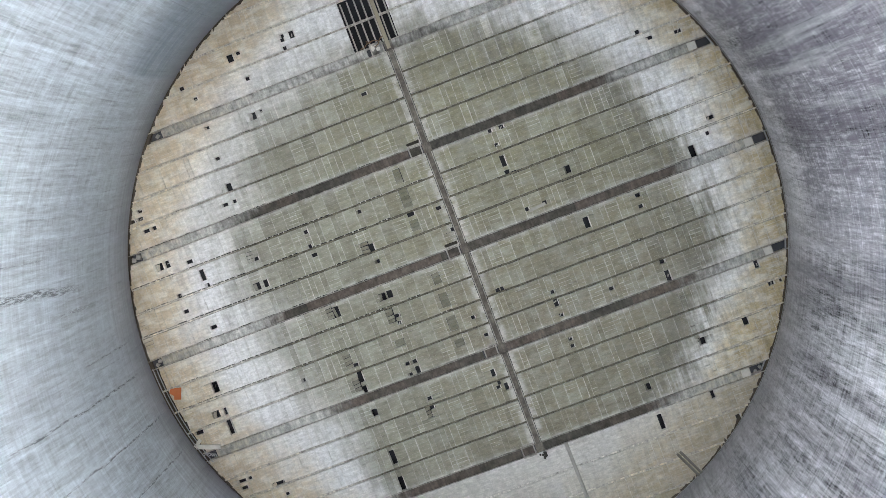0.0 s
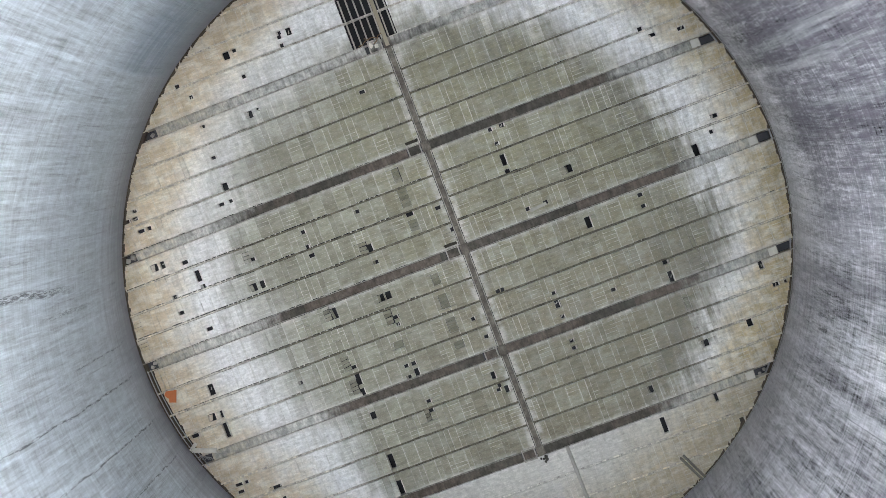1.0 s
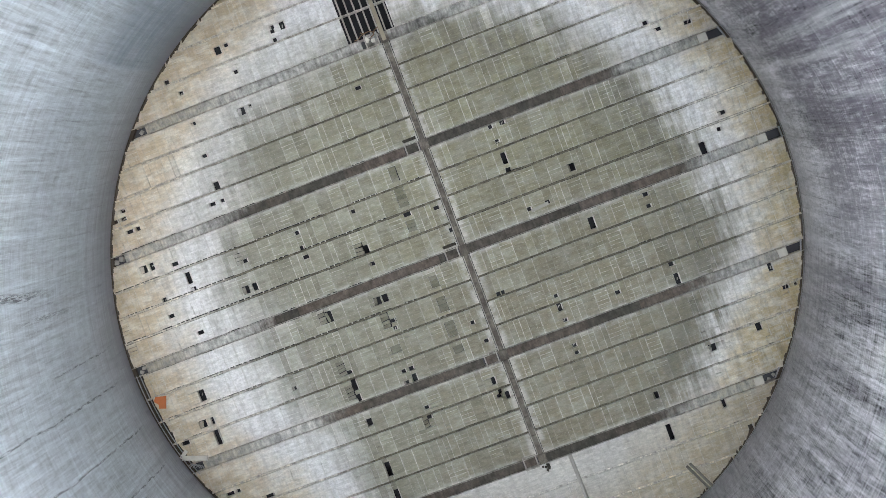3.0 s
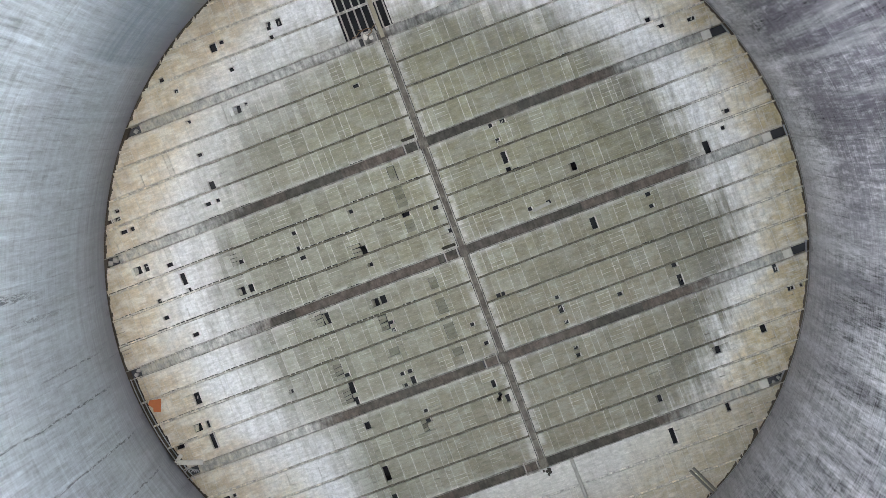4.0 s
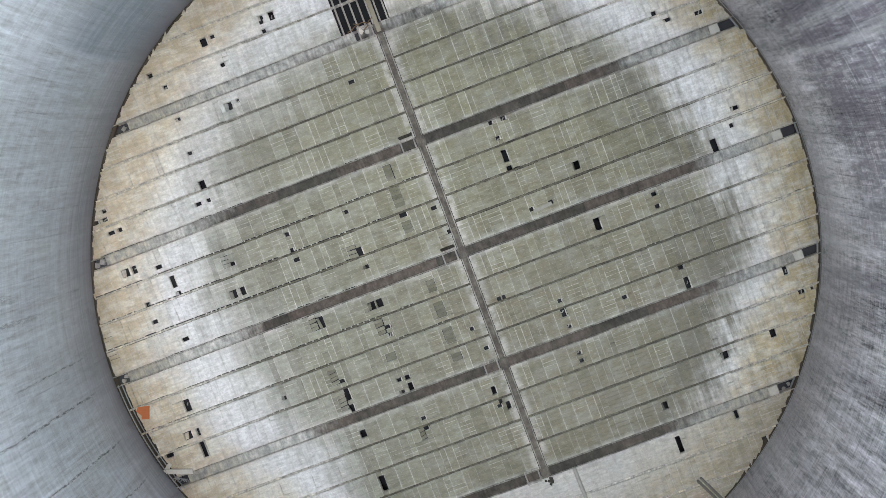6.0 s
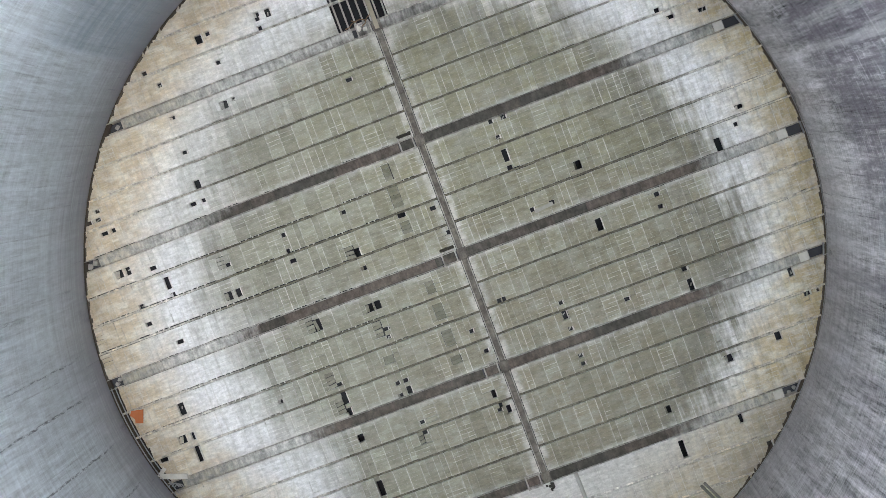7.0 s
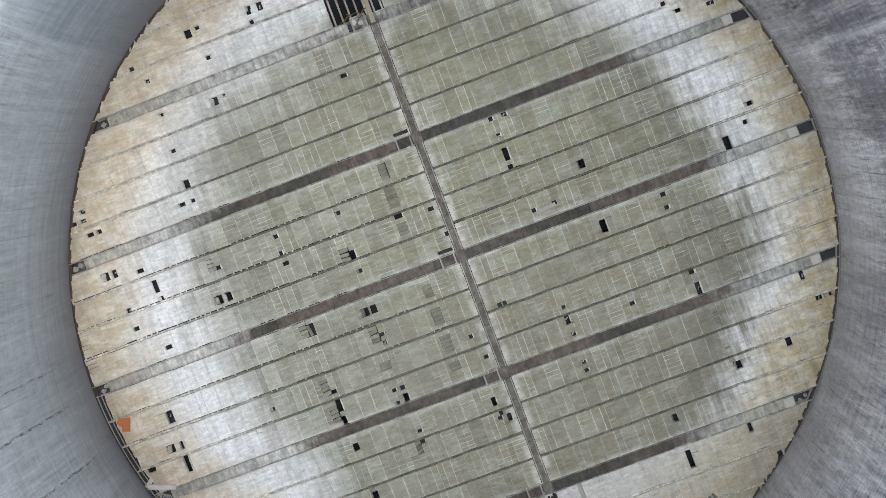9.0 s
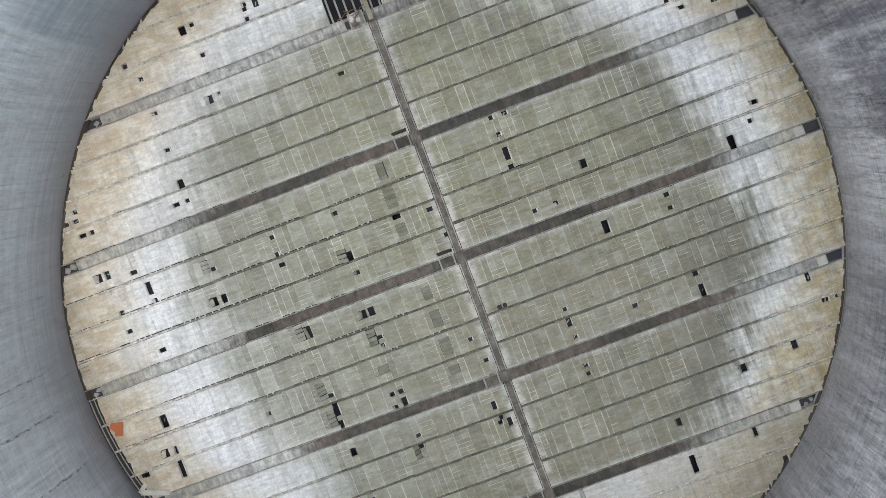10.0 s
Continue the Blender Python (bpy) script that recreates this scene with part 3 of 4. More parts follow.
missing(5, (-31.79, 0.61, 1, 1), (-30.62, 0.61, 3, 1), (-30.85, 0.7, 1, 1), (-20.39, 0.61, 0, 2), (26.67, 0.52, 0, 1))
missing(6, (-20.38, 0.52, 2, 1), (-2.92, 0.7, 4, 1))
missing(7, (-20.32, 0.52, 4, 1, "h"), (-15.16, 0.79, 2, 2, "h"), (-14.08, 0.31, 3, 1))
missing(8, (-20.32, 0.52, 3, 1), (-14.18, 0.52, 3, 1))
missing(9, (-21.37, 0.52, 0, 1), (-15.15, 0.75, 2, 2), (-14.22, 0.4, 3, 1), (-9.23, 0.4, 0, 1), (-9.13, 0.52, 2, 1), (-9.1, 0.52, 3, 1, "h"), (-7.97, 0.6, 2, 2))

# boards that sag towards a gap: row of panels, from x, to x, first board, boards
SAGS = ((-1, -15.45, -14.62, 2, 4), (-2, -9.35, -8.42, 2, 4), (-3, -15.5, -14.62, 1, 4), (-4, -15.5, -14.64, 1, 4), (2, -21.45, -20.64, 2, 3), (1, -9.3, -8.3, 0, 3), (-6, -9.0, -8.38, 3, 3))

# dark boards that have sunk: x, y, width, depth
SUNKEN = ((-2.7, 10.08, 0.79, 1.66), (-2.76, 7.69, 1.05, 1.92), (-2.83, 4.57, 0.96, 1.4), (-2.68, -1.62, 0.87, 1.13), (-2.69, -4.13, 0.96, 1.66), (-2.75, -6.78, 1.05, 1.83), (-8.94, -6.89, 1.05, 0.87), (-2.8, -9.02, 1.05, 0.87))

# ---- the deck: rows of eliminator panels between beams ----
JOINTS_WEST = (-33.2, -30.2, -26.95, -20.7, -14.6, -8.4, -2.25)
JOINTS_EAST = (2.9, 8.95, 15.05, 21.2, 27.3, 30.4, 33.6)
rng = random.Random(7)


def chord(y, radius):
    return math.sqrt(max(radius ** 2 - y * y, 0.0))


def line_y(s):
    """The middle of the beam, or of each fourth one the channel, south of a row."""
    k, j = divmod(s, 4)
    return OUTER.get(s, Y0 + k * BAY + (CHANNEL / 2 + j * PANEL + (j - 0.5) * JOINT if j else 0.0))


def row_span(s):
    lo = line_y(s) + (JOINT if s % 4 else CHANNEL) / 2
    hi = line_y(s + 1) - (JOINT if (s + 1) % 4 else CHANNEL) / 2
    return lo, hi


def cut(x0, x1, gaps):
    """The stretches of x0 to x1 that the gaps leave."""
    left = [(x0, x1)]
    for a, b in gaps:
        left = [q for p, r in left for q in ((p, min(r, a)), (max(p, b), r)) if q[1] - q[0] > 0.08]
    return left


def strip_mesh(parent, boards, bed, x_from, x_to, stops, tabs, teeth, name="panel"):
    """One piece of deck: boards side by side over a common bed, drawn out along x. x_from and x_to give the ends at each y."""
    prof = [(boards[0][0] - 0.008, -0.34), (boards[0][0] - 0.008, bed)]
    tone, slot = [0.0], [1]
    for ya, yb, za, zb, tint, under in boards:
        prof += [(ya, under), (ya, za - 0.006), (ya + 0.008, za), (yb - 0.008, zb), (yb, zb - 0.006), (yb, under)]
        tone += [0.0] + [tint] * 5
        slot += [1] + [0] * 5
    prof += [(boards[-1][1] + 0.008, bed), (boards[-1][1] + 0.008, -0.34)]
    tone += [0.0, 0.0]
    slot += [1, 1]
    n = len(prof)
    verts, faces, tones, slots = [], [], [], []
    for i in range(len(stops) + 2):
        for y, z in prof:
            x = x_from(y) if i == 0 else x_to(y) if i == len(stops) + 1 else stops[i - 1]
            verts.append((x, y, z))
    for i in range(len(stops) + 1):
        for j in range(n - 1):
            k = i * n + j
            faces.append((k, k + n, k + n + 1, k + 1))
            tones.append(tone[j])
            slots.append(slot[j])
    last = (len(stops) + 1) * n
    faces += [tuple(range(n)), tuple(range(last + n - 1, last - 1, -1))]
    tones += [0.0, 0.0]
    slots += [1, 1]
    for at, width, turn in ((0, tabs[0], -1), (last, tabs[1], 1)):
        if width:
            k = len(verts)
            p, q = verts[at + 1], verts[at + n - 2]
            verts += [(p[0] + turn * width, p[1], bed), (q[0] + turn * width, q[1], bed)]
            faces.append((at + 1, k, k + 1, at + n - 2))
            tones.append(0.0)
            slots.append(1)
    for i in teeth:
        k = len(verts)
        p, q = verts[(i + 1) * n + 1], verts[(i + 2) * n + 1]
        verts += [(p[0], p[1] + 0.006, -0.004), (p[0], p[1] - 0.13, -0.008), (q[0], q[1] - 0.13, -0.008), (q[0], q[1] + 0.006, -0.004)]
        faces.append((k, k + 1, k + 2, k + 3))
        tones.append(0.0)
        slots.append(1)
    ob = mesh_object(name, verts, faces, [BOARD, LIME], parent, "", slots)
    ob.data.attributes.new("tone", "FLOAT", "FACE").data.foreach_set("value", tones)
    return ob


def panel(parent, s, x0, x1, west, east):
    lo, hi = row_span(s)
    pitch = (hi - lo) / 6
    dry = math.hypot((x0 + x1) / 2 - 2, (lo + hi) / 2) > 25.5
    run = rng.randrange(6), rng.randrange(2, 6)
    if rng.random() > (0.2 if dry else 0.36):
        run = 9, 0
    shut = (0.008, -0.01) if dry else (0.013, -0.022)
    sunk = rng.random() < (0.3 if dry and x0 > 0 else 0.17)
    first, count = rng.randrange(6), rng.randrange(1, 4)
    dashed = x0 < -6 and -2 <= s <= 4 and rng.random() < (0.3 if s % 4 == 0 else 0.68) or rng.random() < 0.025
    seam = rng.uniform(0.045, 0.08) if rng.random() < (0.3 if dry else 0.36) else 0.01 if dry else 0.014
    split = x0 + (x1 - x0) * rng.uniform(0.35, 0.65) if rng.random() < 0.2 and x1 - x0 > 1 else None
    side = rng.random() < 0.5
    if sunk and x1 - x0 > 1:
        split = x0 + 0.55 if side else x1 - 0.55
    groups = []
    for r in range(6):
        y0, y1 = lo + r * pitch, lo + (r + 1) * pitch
        edge = [chord(y, DECK + 0.36) for y in (y0, y1)]
        if (west and x0 < -max(edge) + 0.1) or (east and x1 > max(edge) - 0.1):
            kind = "rim"
        elif (west and x0 < -min(edge)) or (east and x1 > min(edge)):
            kind = "rim"
        else:
            kind = "whole"
        a = max(x0, -max(edge)) if west else x0
        c = min(x1, max(edge)) if east else x1
        if c - a < 0.15:
            continue
        gaps = [(g[0] - g[1] / 2, g[0] + g[1] / 2) for g in GAPS.get(s, ()) if g[2] <= r < g[2] + g[3]]
        gaps += [(g[1], g[2]) for g in SAGS if g[0] == s and g[3] <= r < g[3] + g[4]]
        gaps += [(g[0] - g[2] / 2, g[0] + g[2] / 2) for g in SUNKEN if abs((y0 + y1) / 2 - g[1]) < g[3] / 2]
        if s in (8, 9):
            gaps.append((-2.3, 2.75))
        sink = -rng.uniform(0.05, 0.12) if sunk and first <= r < first + count else 0.0
        level = rng.uniform(-0.006, 0.006)
        lean = rng.uniform(-0.004, 0.004)
        low = y0 + 0.06 if dashed and r == 0 else y0
        tint = rng.uniform(-1, 1)
        gap, bed = (rng.uniform(0.035, 0.07), -0.008) if run[0] <= r < sum(run) else shut
        for p, q in cut(a, c, gaps):
            for e, f in ([(p, split), (split, q)] if split and p + 0.3 < split < q - 0.3 else [(p, q)]):
                top = level + (sink if (f == split if side else e == split) or not split else 0.0)
                board = (low + gap / 2, y1 - gap / 2, top - lean, top + lean, tint, min(bed, top - 0.012))
                for g in groups:
                    if g[0] == (e, f) and g[2] == r - 1 and kind == "whole" == g[3]:
                        g[1].append(board)
                        g[2] = r
                        break
                else:
                    groups.append([(e, f), [board], r, kind, r == 0 and low > y0])
    for (p, q), boards, r, kind, toothed in groups:
        tabs = (seam / 2, seam / 2)
        ya, yb = boards[0][0], boards[-1][1]
        jag = rng.uniform(-0.04, 0.13) if east and p > 0 else rng.uniform(-0.5, -0.4) if kind == "rim" and -4 <= s < 0 else rng.uniform(0.06, 0.22) if kind == "rim" else 0.0

        def x_from(y, p=p, q=q, jag=jag, kind=kind):
            return min(max(p + seam / 2, -chord(y, DECK + jag)), q - seam / 2 - 0.03) if kind == "rim" and west else p + seam / 2

        def x_to(y, p=p, q=q, jag=jag, kind=kind):
            return max(min(q - seam / 2, chord(y, DECK + jag)), p + seam / 2 + 0.03) if kind == "rim" and east else q - seam / 2

        if kind == "rim":
            tabs = (0, 0)
            if max(x_to(ya) - x_from(ya), x_to(yb) - x_from(yb)) < 0.12:
                continue
        stops, teeth = [], []
        if toothed and q - p > 0.7:
            k = p + rng.uniform(0.05, 0.3)
            while k + 0.1 < q - 0.06:
                teeth.append(len(stops))
                stops += [k, k + 0.13]
                k += rng.uniform(0.52, 0.68)
        strip_mesh(parent, boards, min(t[5] for t in boards), x_from, x_to, stops, tabs, teeth, "board" if len(boards) < 3 else "panel")


def fences(a, b, joints):
    """Panel joints from a to b: whole panels between the frame lines and a narrow one at each line."""
    xs = [a]
    stops = sorted(j for j in joints if a + 0.7 < j < b - 0.7) + [b]
    for stop in stops:
        p = xs[-1]
        n = max(1, round((stop - p) / 1.38))
        for i in range(1, n + 1):
            xs.append(p + (stop - p) * i / n)
        if stop != b and b - stop > 1.2:
            xs.append(stop + 0.62)
    return xs


def deck_row(s, a, b, joints, west, east, where):
    lo, hi = row_span(s)
    row = thing("eliminator_row", where, "deck panels", (a + b) / 2, (lo + hi) / 2, 0, "rows of eliminator panels across the tower")
    xs = fences(a, b, joints)
    for p, q in zip(xs, xs[1:]):
        panel(row, s, p, q, west, east)
    return row


SPLIT = range(-8, 8)
for s in range(-12, 12):
    lo, hi = row_span(s)
    reach = chord(min(abs(lo), abs(hi)), DECK + 0.36)
    if reach < 3:
        continue
    if s in SPLIT:
        deck_row(s, -reach, SPINE - 0.42, JOINTS_WEST, True, False, "row of grey board panels, limed white and browned at the shell")
        deck_row(s, SPINE + 0.42, reach, JOINTS_EAST, False, True, "row of grey-green board panels, streaked white towards the shell")
    else:
        deck_row(s, -reach, reach, JOINTS_WEST + JOINTS_EAST, True, True, "row of pale limed board panels with brown crust")

# boards that hang or lie in the gaps
for s in sorted(GAPS):
    lo, hi = row_span(s)
    pitch = (hi - lo) / 6
    for g in GAPS[s]:
        x, w, r, n = g[:4]
        how = g[4] if len(g) > 4 else ""
        yc = lo + (r + n / 2) * pitch
        if how == "h":
            turn = pose(x - 0.1, yc - 0.03, -0.32, rng.uniform(-14, 14), rng.uniform(34, 50), rng.uniform(-14, 14))
            b = Boxes().add(-w * 0.45, w * 0.02, -n * pitch * 0.42, n * pitch * 0.44, -0.02, 0.02, 0, 0.006, (0, 0), turn)
            tagged(b.make("fallen_board", BOARD), "loose grey board hanging into a gap of the deck", "board", "fallen deck boards")
        elif how == "s":
            turn = pose(x, yc, -0.14, 3, 4, 0)
            b = Boxes().add(-w / 2, w / 2, -n * pitch / 2, n * pitch / 2, -0.02, 0.02, 0, 0.006, (0, 0), turn)
            tagged(b.make("fallen_board", BOARD), "grey board sunk below the deck", "board", "fallen deck boards")
        elif rng.random() < 0.22:
            turn = pose(x + rng.uniform(-0.1, 0.1), yc + rng.uniform(-0.15, 0.15), -0.3, rng.uniform(-20, 20), rng.uniform(-35, 35), rng.uniform(0, 90))
            b = Boxes().add(-0.2, 0.16, -0.05, 0.06, -0.02, 0.02, 0, 0.006, (0, 0), turn)
            tagged(b.make("fallen_board", PALE), "broken pale board end caught in a gap", "board", "fallen deck boards")

for s, xa, xb, r0, n in SAGS:
    lo, hi = row_span(s)
    pitch = (hi - lo) / 6
    for r in range(r0, r0 + n):
        turn = pose(xa + 0.012, lo + (r + 0.5) * pitch, -0.03, rng.uniform(4, 20) * rng.choice((-1, 1)), rng.uniform(24, 38), rng.uniform(-5, 5))
        b = Boxes().add(0, xb - xa - 0.03, -0.44 * pitch, 0.43 * pitch, -0.02, 0.02, 0, 0.006, (0, 0), turn)
        tagged(b.make("sagging_board", BOARD), "grey board sagging towards a gap in the deck", "board", "sagging deck boards")

# white strips added along the east edge of many gaps, for their lit inner faces
for s in sorted(GAPS):
    lo, hi = row_span(s)
    pitch = (hi - lo) / 6
    for g in GAPS[s]:
        if len(g) == 4 and rng.random() < 0.7 and g[1] > 0.4:
            x = g[0] + g[1] / 2
            strip = Boxes().add(x - 0.1, x - 0.004, lo + g[2] * pitch + 0.01, lo + (g[2] + g[3]) * pitch - 0.01, -0.2, -0.06, 0, 0.01)
            tagged(strip.make("joist_end", WHITE), "pale strip added as the lit inner face of a gap", "joist", "joists in the gaps")

# darker boards that have dropped a hand's width into the deck
for x, y, w, h in SUNKEN:
    s = next(r for r in range(-12, 12) if line_y(r) < y < line_y(r + 1))
    lo, hi = row_span(s)
    pitch = (hi - lo) / 6
    held = [r for r in range(6) if abs(lo + (r + 0.5) * pitch - y) < h / 2]
    y0, y1 = lo + held[0] * pitch, lo + (held[-1] + 1) * pitch
    patch = thing("sunken_boards", "stained dark boards sunk a little into the deck", "boards", x, (y0 + y1) / 2, -0.2, "sunken deck boards")
    for r in held:
        ya = lo + r * pitch
        Boxes().add(x - w / 2 + 0.03, x + w / 2 - 0.03, ya + 0.008, ya + pitch - 0.008, -0.2, -0.12 + rng.uniform(-0.03, 0.03), 0, 0.008, (rng.uniform(-0.04, 0.02), rng.uniform(-0.03, 0.03))).make("board", STAINED, patch)
b = Boxes().add(-0.95, 0.95, -0.18, 0.18, -0.02, 0.03, 0, 0.01, (0.02, 0.1), pose(10.27, 1.78, 0.06, 6, 0, 5))
tagged(b.make("lifted_board", PATCH_PALE), "long grey board lifted out of the deck", "board")

# ---- beams between the rows ----
for s in range(-11, 12):
    if s % 4 == 0:
        continue
    y = line_y(s)
    reach = chord(abs(y) + 0.1, DECK + 0.28)
    if reach < 3:
        continue
    spans = [(-reach, SPINE - 0.36), (SPINE + 0.36, reach)] if -8 <= s <= 7 else [(-reach, reach)]
    for a, b in spans:
        beam = thing("support_beam", "narrow grey-brown concrete beam between two rows of panels", "beam", (a + b) / 2, y, -0.05, "beams between the deck rows")
        n = max(1, round((b - a) / 6.1))
        for i in range(n):
            p, q = a + (b - a) * i / n, a + (b - a) * (i + 1) / n
            lift = rng.uniform(-0.012, 0.012)
            Boxes().add(p + 0.012, q - 0.012, y - 0.088, y + 0.088, -0.4, -0.03 + lift, 0, 0.02).make("beam_segment", BEAM, beam)

# ---- water channels ----
for k in range(-2, 3):
    y = Y0 + k * BAY
    reach = chord(abs(y) + 0.3, RIM - 0.05)
    channel = thing("water_channel", "long concrete water channel with dark cover slabs", "channel", 0, y, -0.1, "water channels across the deck")
    for side in (-1, 1):
        for a, b in ((-reach, SPINE - 0.45), (SPINE + 0.45, reach)):
            Boxes().add(a, b, y + side * 0.5 - 0.035, y + side * 0.5 + 0.035, -0.7, 0.035 + 0.003 * side, 0, 0.015).make("curb", CURB, channel)
    for a, b, open_a, open_b in ((-reach, SPINE - 2.1, 1.5, 0.0), (SPINE + 0.45, reach, 0.0, 1.7)):
        p = a + open_a
        while p < b - open_b - 0.4:
            q = min(p + rng.uniform(2.4, 6.2), b - open_b)
            Boxes().add(p + 0.006, q - 0.006, y - 0.44, y + 0.44, -0.2, -0.03 + rng.uniform(-0.008, 0.008), 0, 0.012, (rng.uniform(-0.004, 0.004), rng.uniform(-0.01, 0.01))).make("cover_slab", SLAB, channel)
            p = q
    Boxes().add(-reach, reach, y - 0.44, y + 0.44, -0.72, -0.66).make("channel_bed", DAMP, channel, "dark damp channel bottom")
    # loose pale slab beside the open east end, struts at the shell
    if k < 2:
        tagged(Boxes().add(reach - 2.7, reach - 1.8, y - 0.42, y + 0.42, 0.0, 0.06, 0, 0.015).make("loose_slab", WHITE), "pale loose slab lying on the channel", "slab", "loose slabs at the channel ends")
    for side in (1,):
        ang = math.atan2(y, side * reach)
        m = pose(0, 0, 0, 0, 0, math.degrees(ang))
        strut = Boxes().add(reach_r := math.hypot(y, reach) - 0.4, reach_r + 0.12, -0.6, 0.6, 0.06, 0.2, 0, 0.02, (0, 0), m)
        tagged(strut.make("edge_strut", STEEL), "pale steel strut across the channel end at the shell", "strut", "struts at the channel ends")

# ---- spine ----
spine = thing("spine_channel", "narrow brown concrete spine channel between two curbs", "channel", SPINE, 0, -0.1)
for k in range(-2, 2):
    a, b = Y0 + k * BAY + 0.55, Y0 + (k + 1) * BAY - 0.55
    for side in (-1, 1):
        Boxes().add(SPINE + side * 0.31 - 0.05, SPINE + side * 0.31 + 0.05, a, b, -0.5, 0.04, 0, 0.015).make("curb", CURB, spine)
    n = 5
    for i in range(n):
        p, q = a + (b - a) * i / n, a + (b - a) * (i + 1) / n
        Boxes().add(SPINE - 0.255, SPINE + 0.255, p + 0.01, q - 0.01, -0.2, -0.03 + rng.uniform(-0.02, 0.02), 0, 0.012).make("cover_slab", SPINE_MAT, spine)
for k in range(-2, 3):
    y = Y0 + k * BAY
    Boxes().add(SPINE - 0.446, SPINE + 0.446, y - 0.546, y + 0.546, -0.2, -0.02, 0, 0.01).make("crossing_slab", SPINE_MAT, spine)

# ---- sluice boxes beside the spine ----
for k in range(-2, 3):
    y = Y0 + k * BAY + 0.05
    x0, x1 = SPINE - 2.05, SPINE - 0.48
    box = thing("sluice_box", "open concrete sluice box with dark bed beside the spine", "sluice box", (x0 + x1) / 2, y, 0, "sluice boxes along the spine")
    for a in (x0 + 0.03, x1 - 0.2):
        Boxes().add(a, a + 0.13, y - 0.72, y + 0.72, -0.5, 0.16, 0, 0.02).make("side_wall", PALE, box)
    for side in (-1, 1):
        mid = y + side * 0.665
        Boxes().add(x0 + 0.16, x1 - 0.2, mid - 0.05, mid + 0.05, -0.5, 0.1, 0, 0.02).make("end_wall", CURB, box)
    Boxes().add(x0 + 0.16, x1 - 0.2, y - 0.615, y + 0.615, -0.5, -0.25).make("box_bed", SLAB, box)
    if k in (0, 1):
        Boxes().add(x0 + 0.1, x1 - 0.1, y + 0.74, y + 1.05, -0.05, 0.03, 0, 0.02, (0.01, 0.02)).make("moss_ledge", RUBBLE, box, "ledge overgrown with dark moss")

# ---- open joists at the head of the spine ----
hatch = thing("open_joists", "black opening crossed by pale bare joists", "joists", 0.2, 27, -0.1)
for i in range(7):
    x = -2.0 + 0.76 * i
    if abs(x - SPINE) < 0.3:
        continue
    Boxes().add(x - 0.08, x + 0.08, 24.4, 29.7, -0.4, -0.08, 0, 0.015).make("joist", PALE, hatch)
tagged(Boxes().add(SPINE - 0.22, SPINE + 0.2, 23.4, 31.5, -0.02, 0.1, 0, 0.02).make("timber_plank", TIMBER), "weathered plank laid along the open joists", "plank")

for i, (x, y, turn_z) in enumerate(((-0.9, 24.55, 18.0), (-0.1, 24.75, -12.0), (0.6, 24.5, 40.0))):
    m = pose(x, y, 0.08, 0, 0, turn_z)
    run = [m @ Vector(q) for q in ((-0.7, 0.05, 0.0), (-0.3, -0.08, 0.05), (0.2, 0.06, 0.06), (0.65, -0.05, -0.02))]
    tagged(tube("scrap_pipe", run, 0.05, RUST), "rusty bent pipe lying across the joist ends", "pipe", "scrap pipes at the head of the spine")

# ---- rim: ledge and pipe round the shell ----
# ledge darkened to look like a shaded gap; the brown ring above narrows it
ledge = lathe("trim", [(DECK - 0.4, -1.2), (DECK - 0.4, -0.9), (RIM + 0.4, -0.9), (RIM + 0.4, -1.2)], 160, LEDGE, "ledge round the foot of the shell, coloured dark as gap shade", False)
kerb = lathe("trim", [(DECK + 0.08, -0.5), (DECK + 0.08, -0.1), (RIM + 0.2, -0.1), (RIM + 0.2, -0.5)], 160, KERB, "brown ring filling the gap between the deck's edge and the shell", False)
pipe = [(35.88 * math.cos(radians(a)), 35.88 * math.sin(radians(a)), 0.1) for a in range(-80, 41, 2)]
tagged(tube("rim_pipe", pipe, 0.04, STEEL), "thin pale pipe curving along the shell", "pipe")

# ---- things lying on the deck ----
tagged(tube("water_pipe", [(4.2, -23.5, 0.12), (4.3, -29, 0.12), (4.4, -33.5, 0.12)], 0.2, PALE), "pale grey pipe lying across the panel rows", "pipe")
for dx in (0.0, 0.38):
    tagged(tube("drain_pipe", [(15.15 + dx, -28.85 + dx * 0.4, 0.12), (16.65 + dx, -32.05 + dx * 0.4, 0.12)], 0.14, OLDPIPE), "short dark pipe lying askew towards the shell", "pipe", "drain pipes by the shell")

sheet = [(0.55, 0.68), (0.5, -0.72), (-0.25, -0.72), (-0.28, -0.3), (-0.78, 0.05), (-0.62, 0.52)]
turn = pose(-34.25, -3.45, 0.06, 2, 3, -20.6)
verts = [turn @ Vector((x, y, z)) for z in (0.0, 0.03) for x, y in sheet]
n = len(sheet)
faces = [tuple(range(n)), tuple(range(2 * n - 1, n - 1, -1))] + [(i, (i + 1) % n, n + (i + 1) % n, n + i) for i in range(n)]
tagged(mesh_object("torn_sheet", verts, faces, ORANGE), "torn bright orange sheet lying on the deck", "sheet")
slab = Boxes().add(-1.35, 1.35, -0.28, 0.24, -0.06, 0.06, 0, 0.02, (0.03, 0), pose(-33.0, -10.25, 0.25, 8, 4, -20))
tagged(slab.make("broken_slab", WHITE), "long broken white slab lying over the channel end", "slab")
slab = Boxes().add(-0.6, 0.55, -0.2, 0.2, -0.04, 0.04, 0, 0.02, (0, 0), pose(-34.0, -9.5, 0.2, 5, -8, 35))
tagged(slab.make("broken_slab", WHITE), "white slab fragment leaning by the shell", "slab")


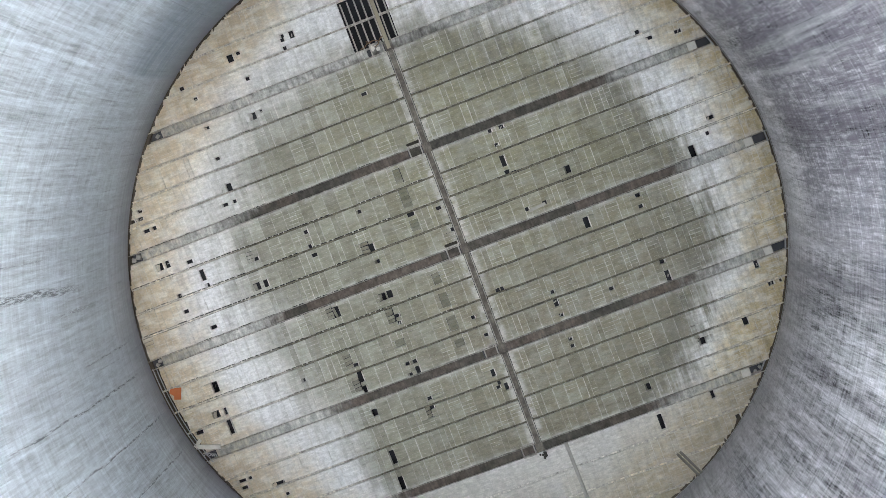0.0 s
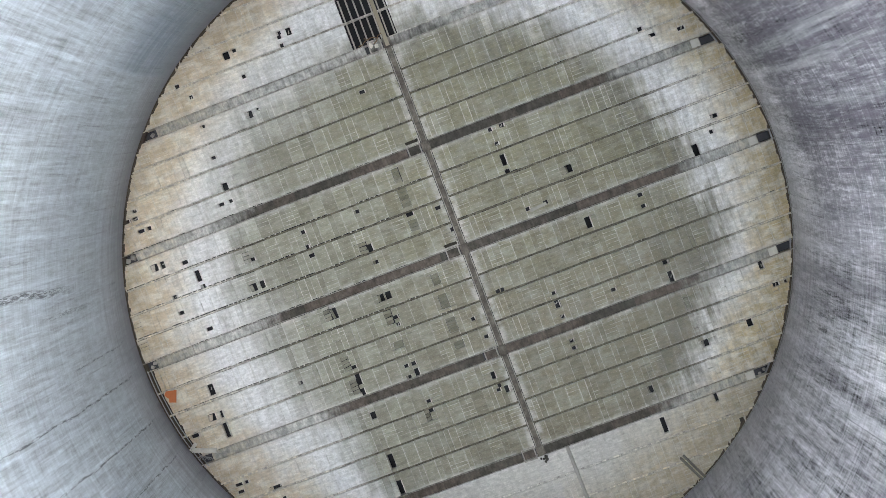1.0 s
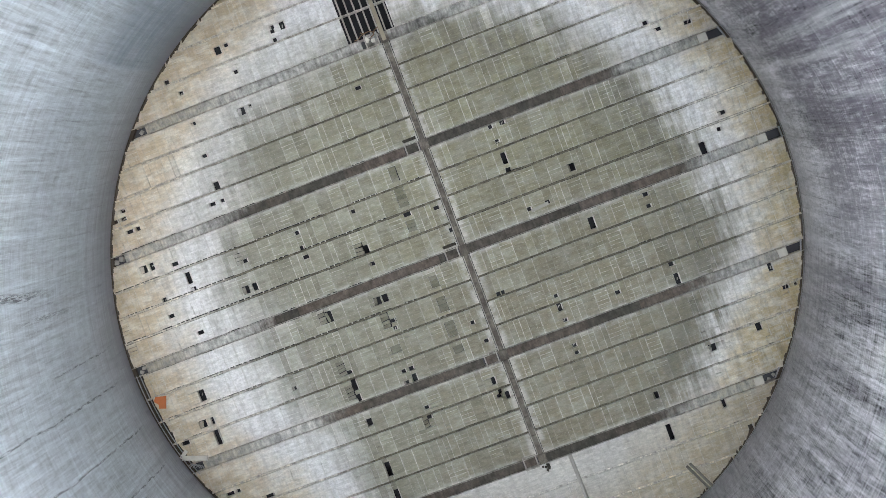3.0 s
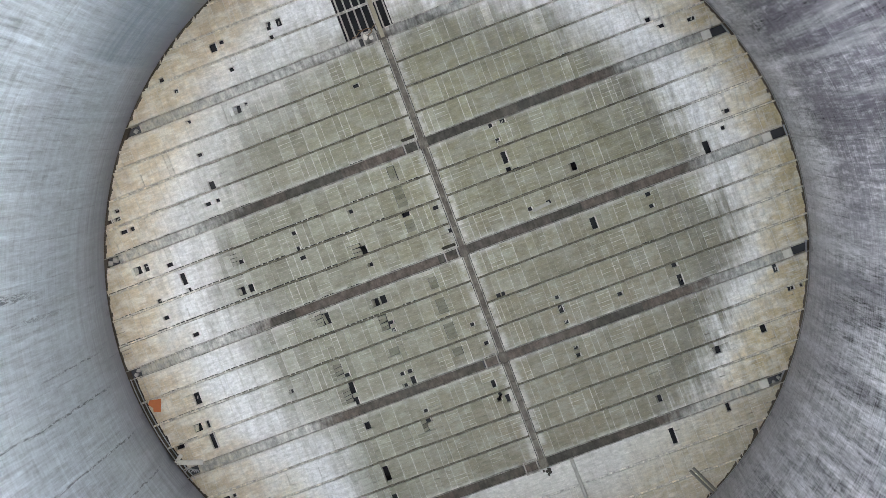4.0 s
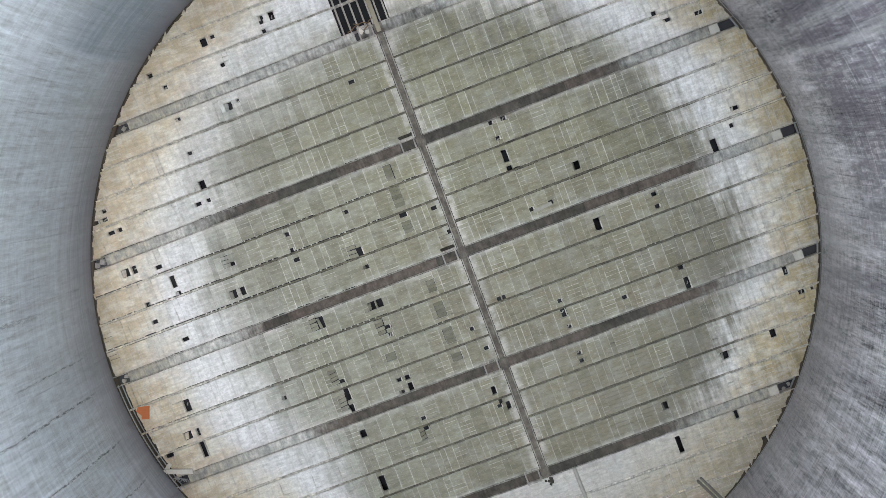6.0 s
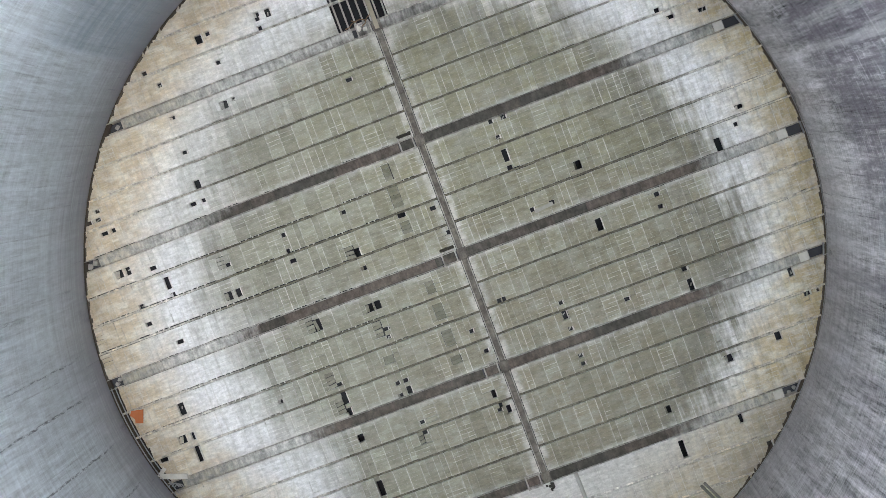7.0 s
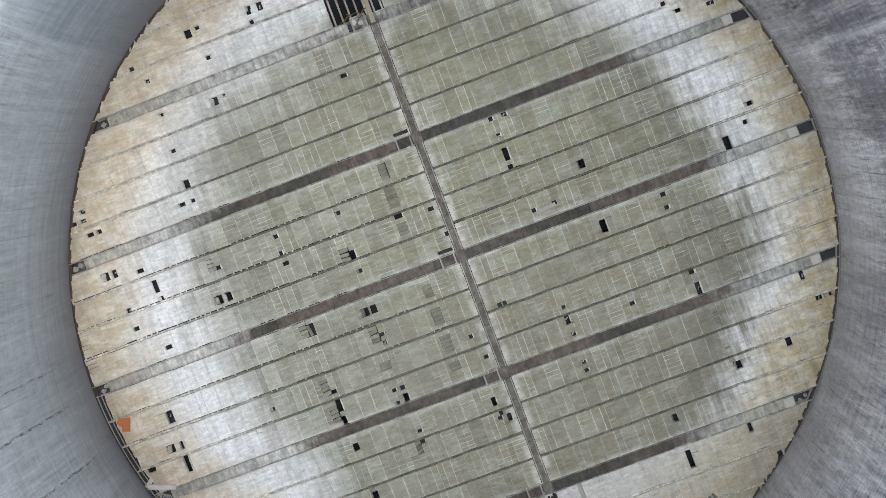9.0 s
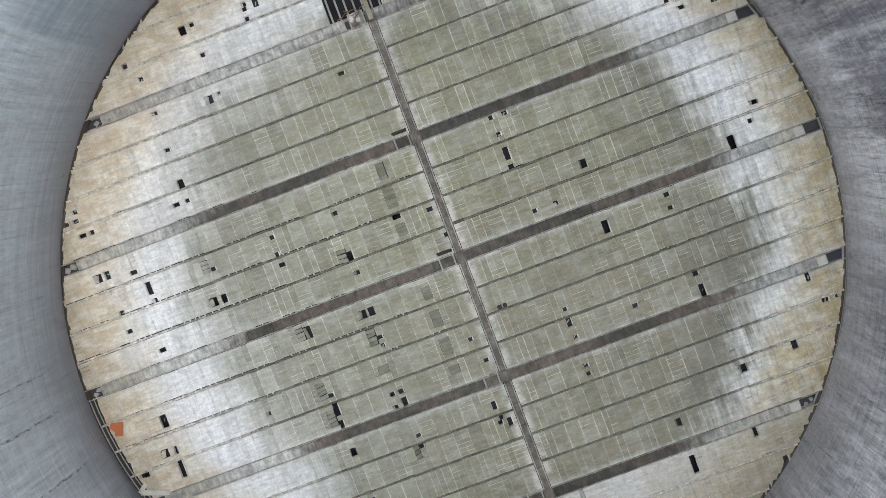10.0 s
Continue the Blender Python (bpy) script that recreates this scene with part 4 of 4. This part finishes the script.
def lump(name, x, y, z, r, material, label, category, seed):
    """A broken lump: an irregular faceted stone."""
    bm = bmesh.new()
    bmesh.ops.create_cube(bm, size=1.5 * r)
    bmesh.ops.bevel(bm, geom=bm.edges[:], offset=0.22 * r, segments=1, affect="EDGES")
    q = random.Random(seed)
    off = Vector((q.random() * 9, q.random() * 9, q.random() * 9))
    for v in bm.verts:
        v.co *= 1 + 0.5 * noise.noise(v.co * (0.9 / r) + off)
        v.co = Euler((off.x, off.y, off.z)).to_matrix() @ v.co
        v.co.z *= 0.6
        v.co += Vector((x, y, z))
    me = bpy.data.meshes.new(name)
    bm.to_mesh(me)
    bm.free()
    me.materials.append(material)
    return tagged(new(name, me), label, category)


lump("concrete_lump", -32.75, Y0 + BAY + 0.05, -0.3, 0.34, PALE, "grey-white broken lump in the open channel end", "rubble", 1)
lump("concrete_lump", -33.4, Y0 + BAY - 0.1, -0.3, 0.3, PALE, "grey broken lump in the open channel end", "rubble", 2)
lump("concrete_lump", -0.35, Y0 + 2 * BAY + 0.3, -0.1, 0.3, WHITE, "white rubble lying in the sluice box", "rubble", 3)
lump("concrete_lump", 0.2, Y0 + 2 * BAY + 0.1, -0.15, 0.22, WHITE, "white rubble lying in the sluice box", "rubble", 4)
for i in range(5):
    lump("rubble_heap", 1.3 + rng.uniform(-0.5, 0.5), Y0 - 2 * BAY - 1.0 + rng.uniform(-0.3, 0.3), 0.04, rng.uniform(0.1, 0.24), RUBBLE, "dark rubble lying on the deck by the spine's end", "rubble", 20 + i)
for r, z in ((35.3, 0.16), (35.62, 0.3)):
    rail = [(r * math.cos(radians(a)), r * math.sin(radians(a)), z) for a in range(180, 201, 2)]
    tagged(tube("edge_rail", rail, 0.05, STEEL), "thin pale rail curving along the shell", "rail", "rails at the shell")
for i in range(3):
    k = i * 0.28
    bend = [(-34.0 + k, -11.1 - k * 0.4, -0.1), (-33.6 + k, -10.85 - k * 0.5, 0.08), (-33.2 + k, -11.0 - k * 0.6, 0.05), (-33.1 + k * 0.7, -11.5 - k * 0.3, -0.2)]
    tagged(tube("bent_pipe", bend, 0.06, STEEL), "bent grey pipe tangled in the open channel end", "pipe", "pipes tangled at the channel end")
for i in range(4):
    lump("rubble_heap", 26.2 + 0.3 * i, Y0 - 2 * BAY + rng.uniform(-0.25, 0.25), -0.35, rng.uniform(0.14, 0.26), DAMP if i % 2 else PALE, "grey rubble lying in the open channel end", "rubble", 40 + i)
for k in (0, 1):
    for i in range(4):
        lump("moss_clump", SPINE - 1.85 + 0.4 * i + rng.uniform(-0.1, 0.1), Y0 + k * BAY + 0.95 + rng.uniform(-0.06, 0.1), 0.08, rng.uniform(0.06, 0.13), RUBBLE, "dark clump of moss on the sluice box wall", "moss", 60 + 3 * k + i)
for x, k in ((-25.9, 2), (-34.9, 0), (-35.3, 0)):
    lump("concrete_lump", x, Y0 + k * BAY + rng.uniform(-0.2, 0.2), -0.55, 0.26, PALE, "grey broken lump in the open channel end", "rubble", int(-x * 3))
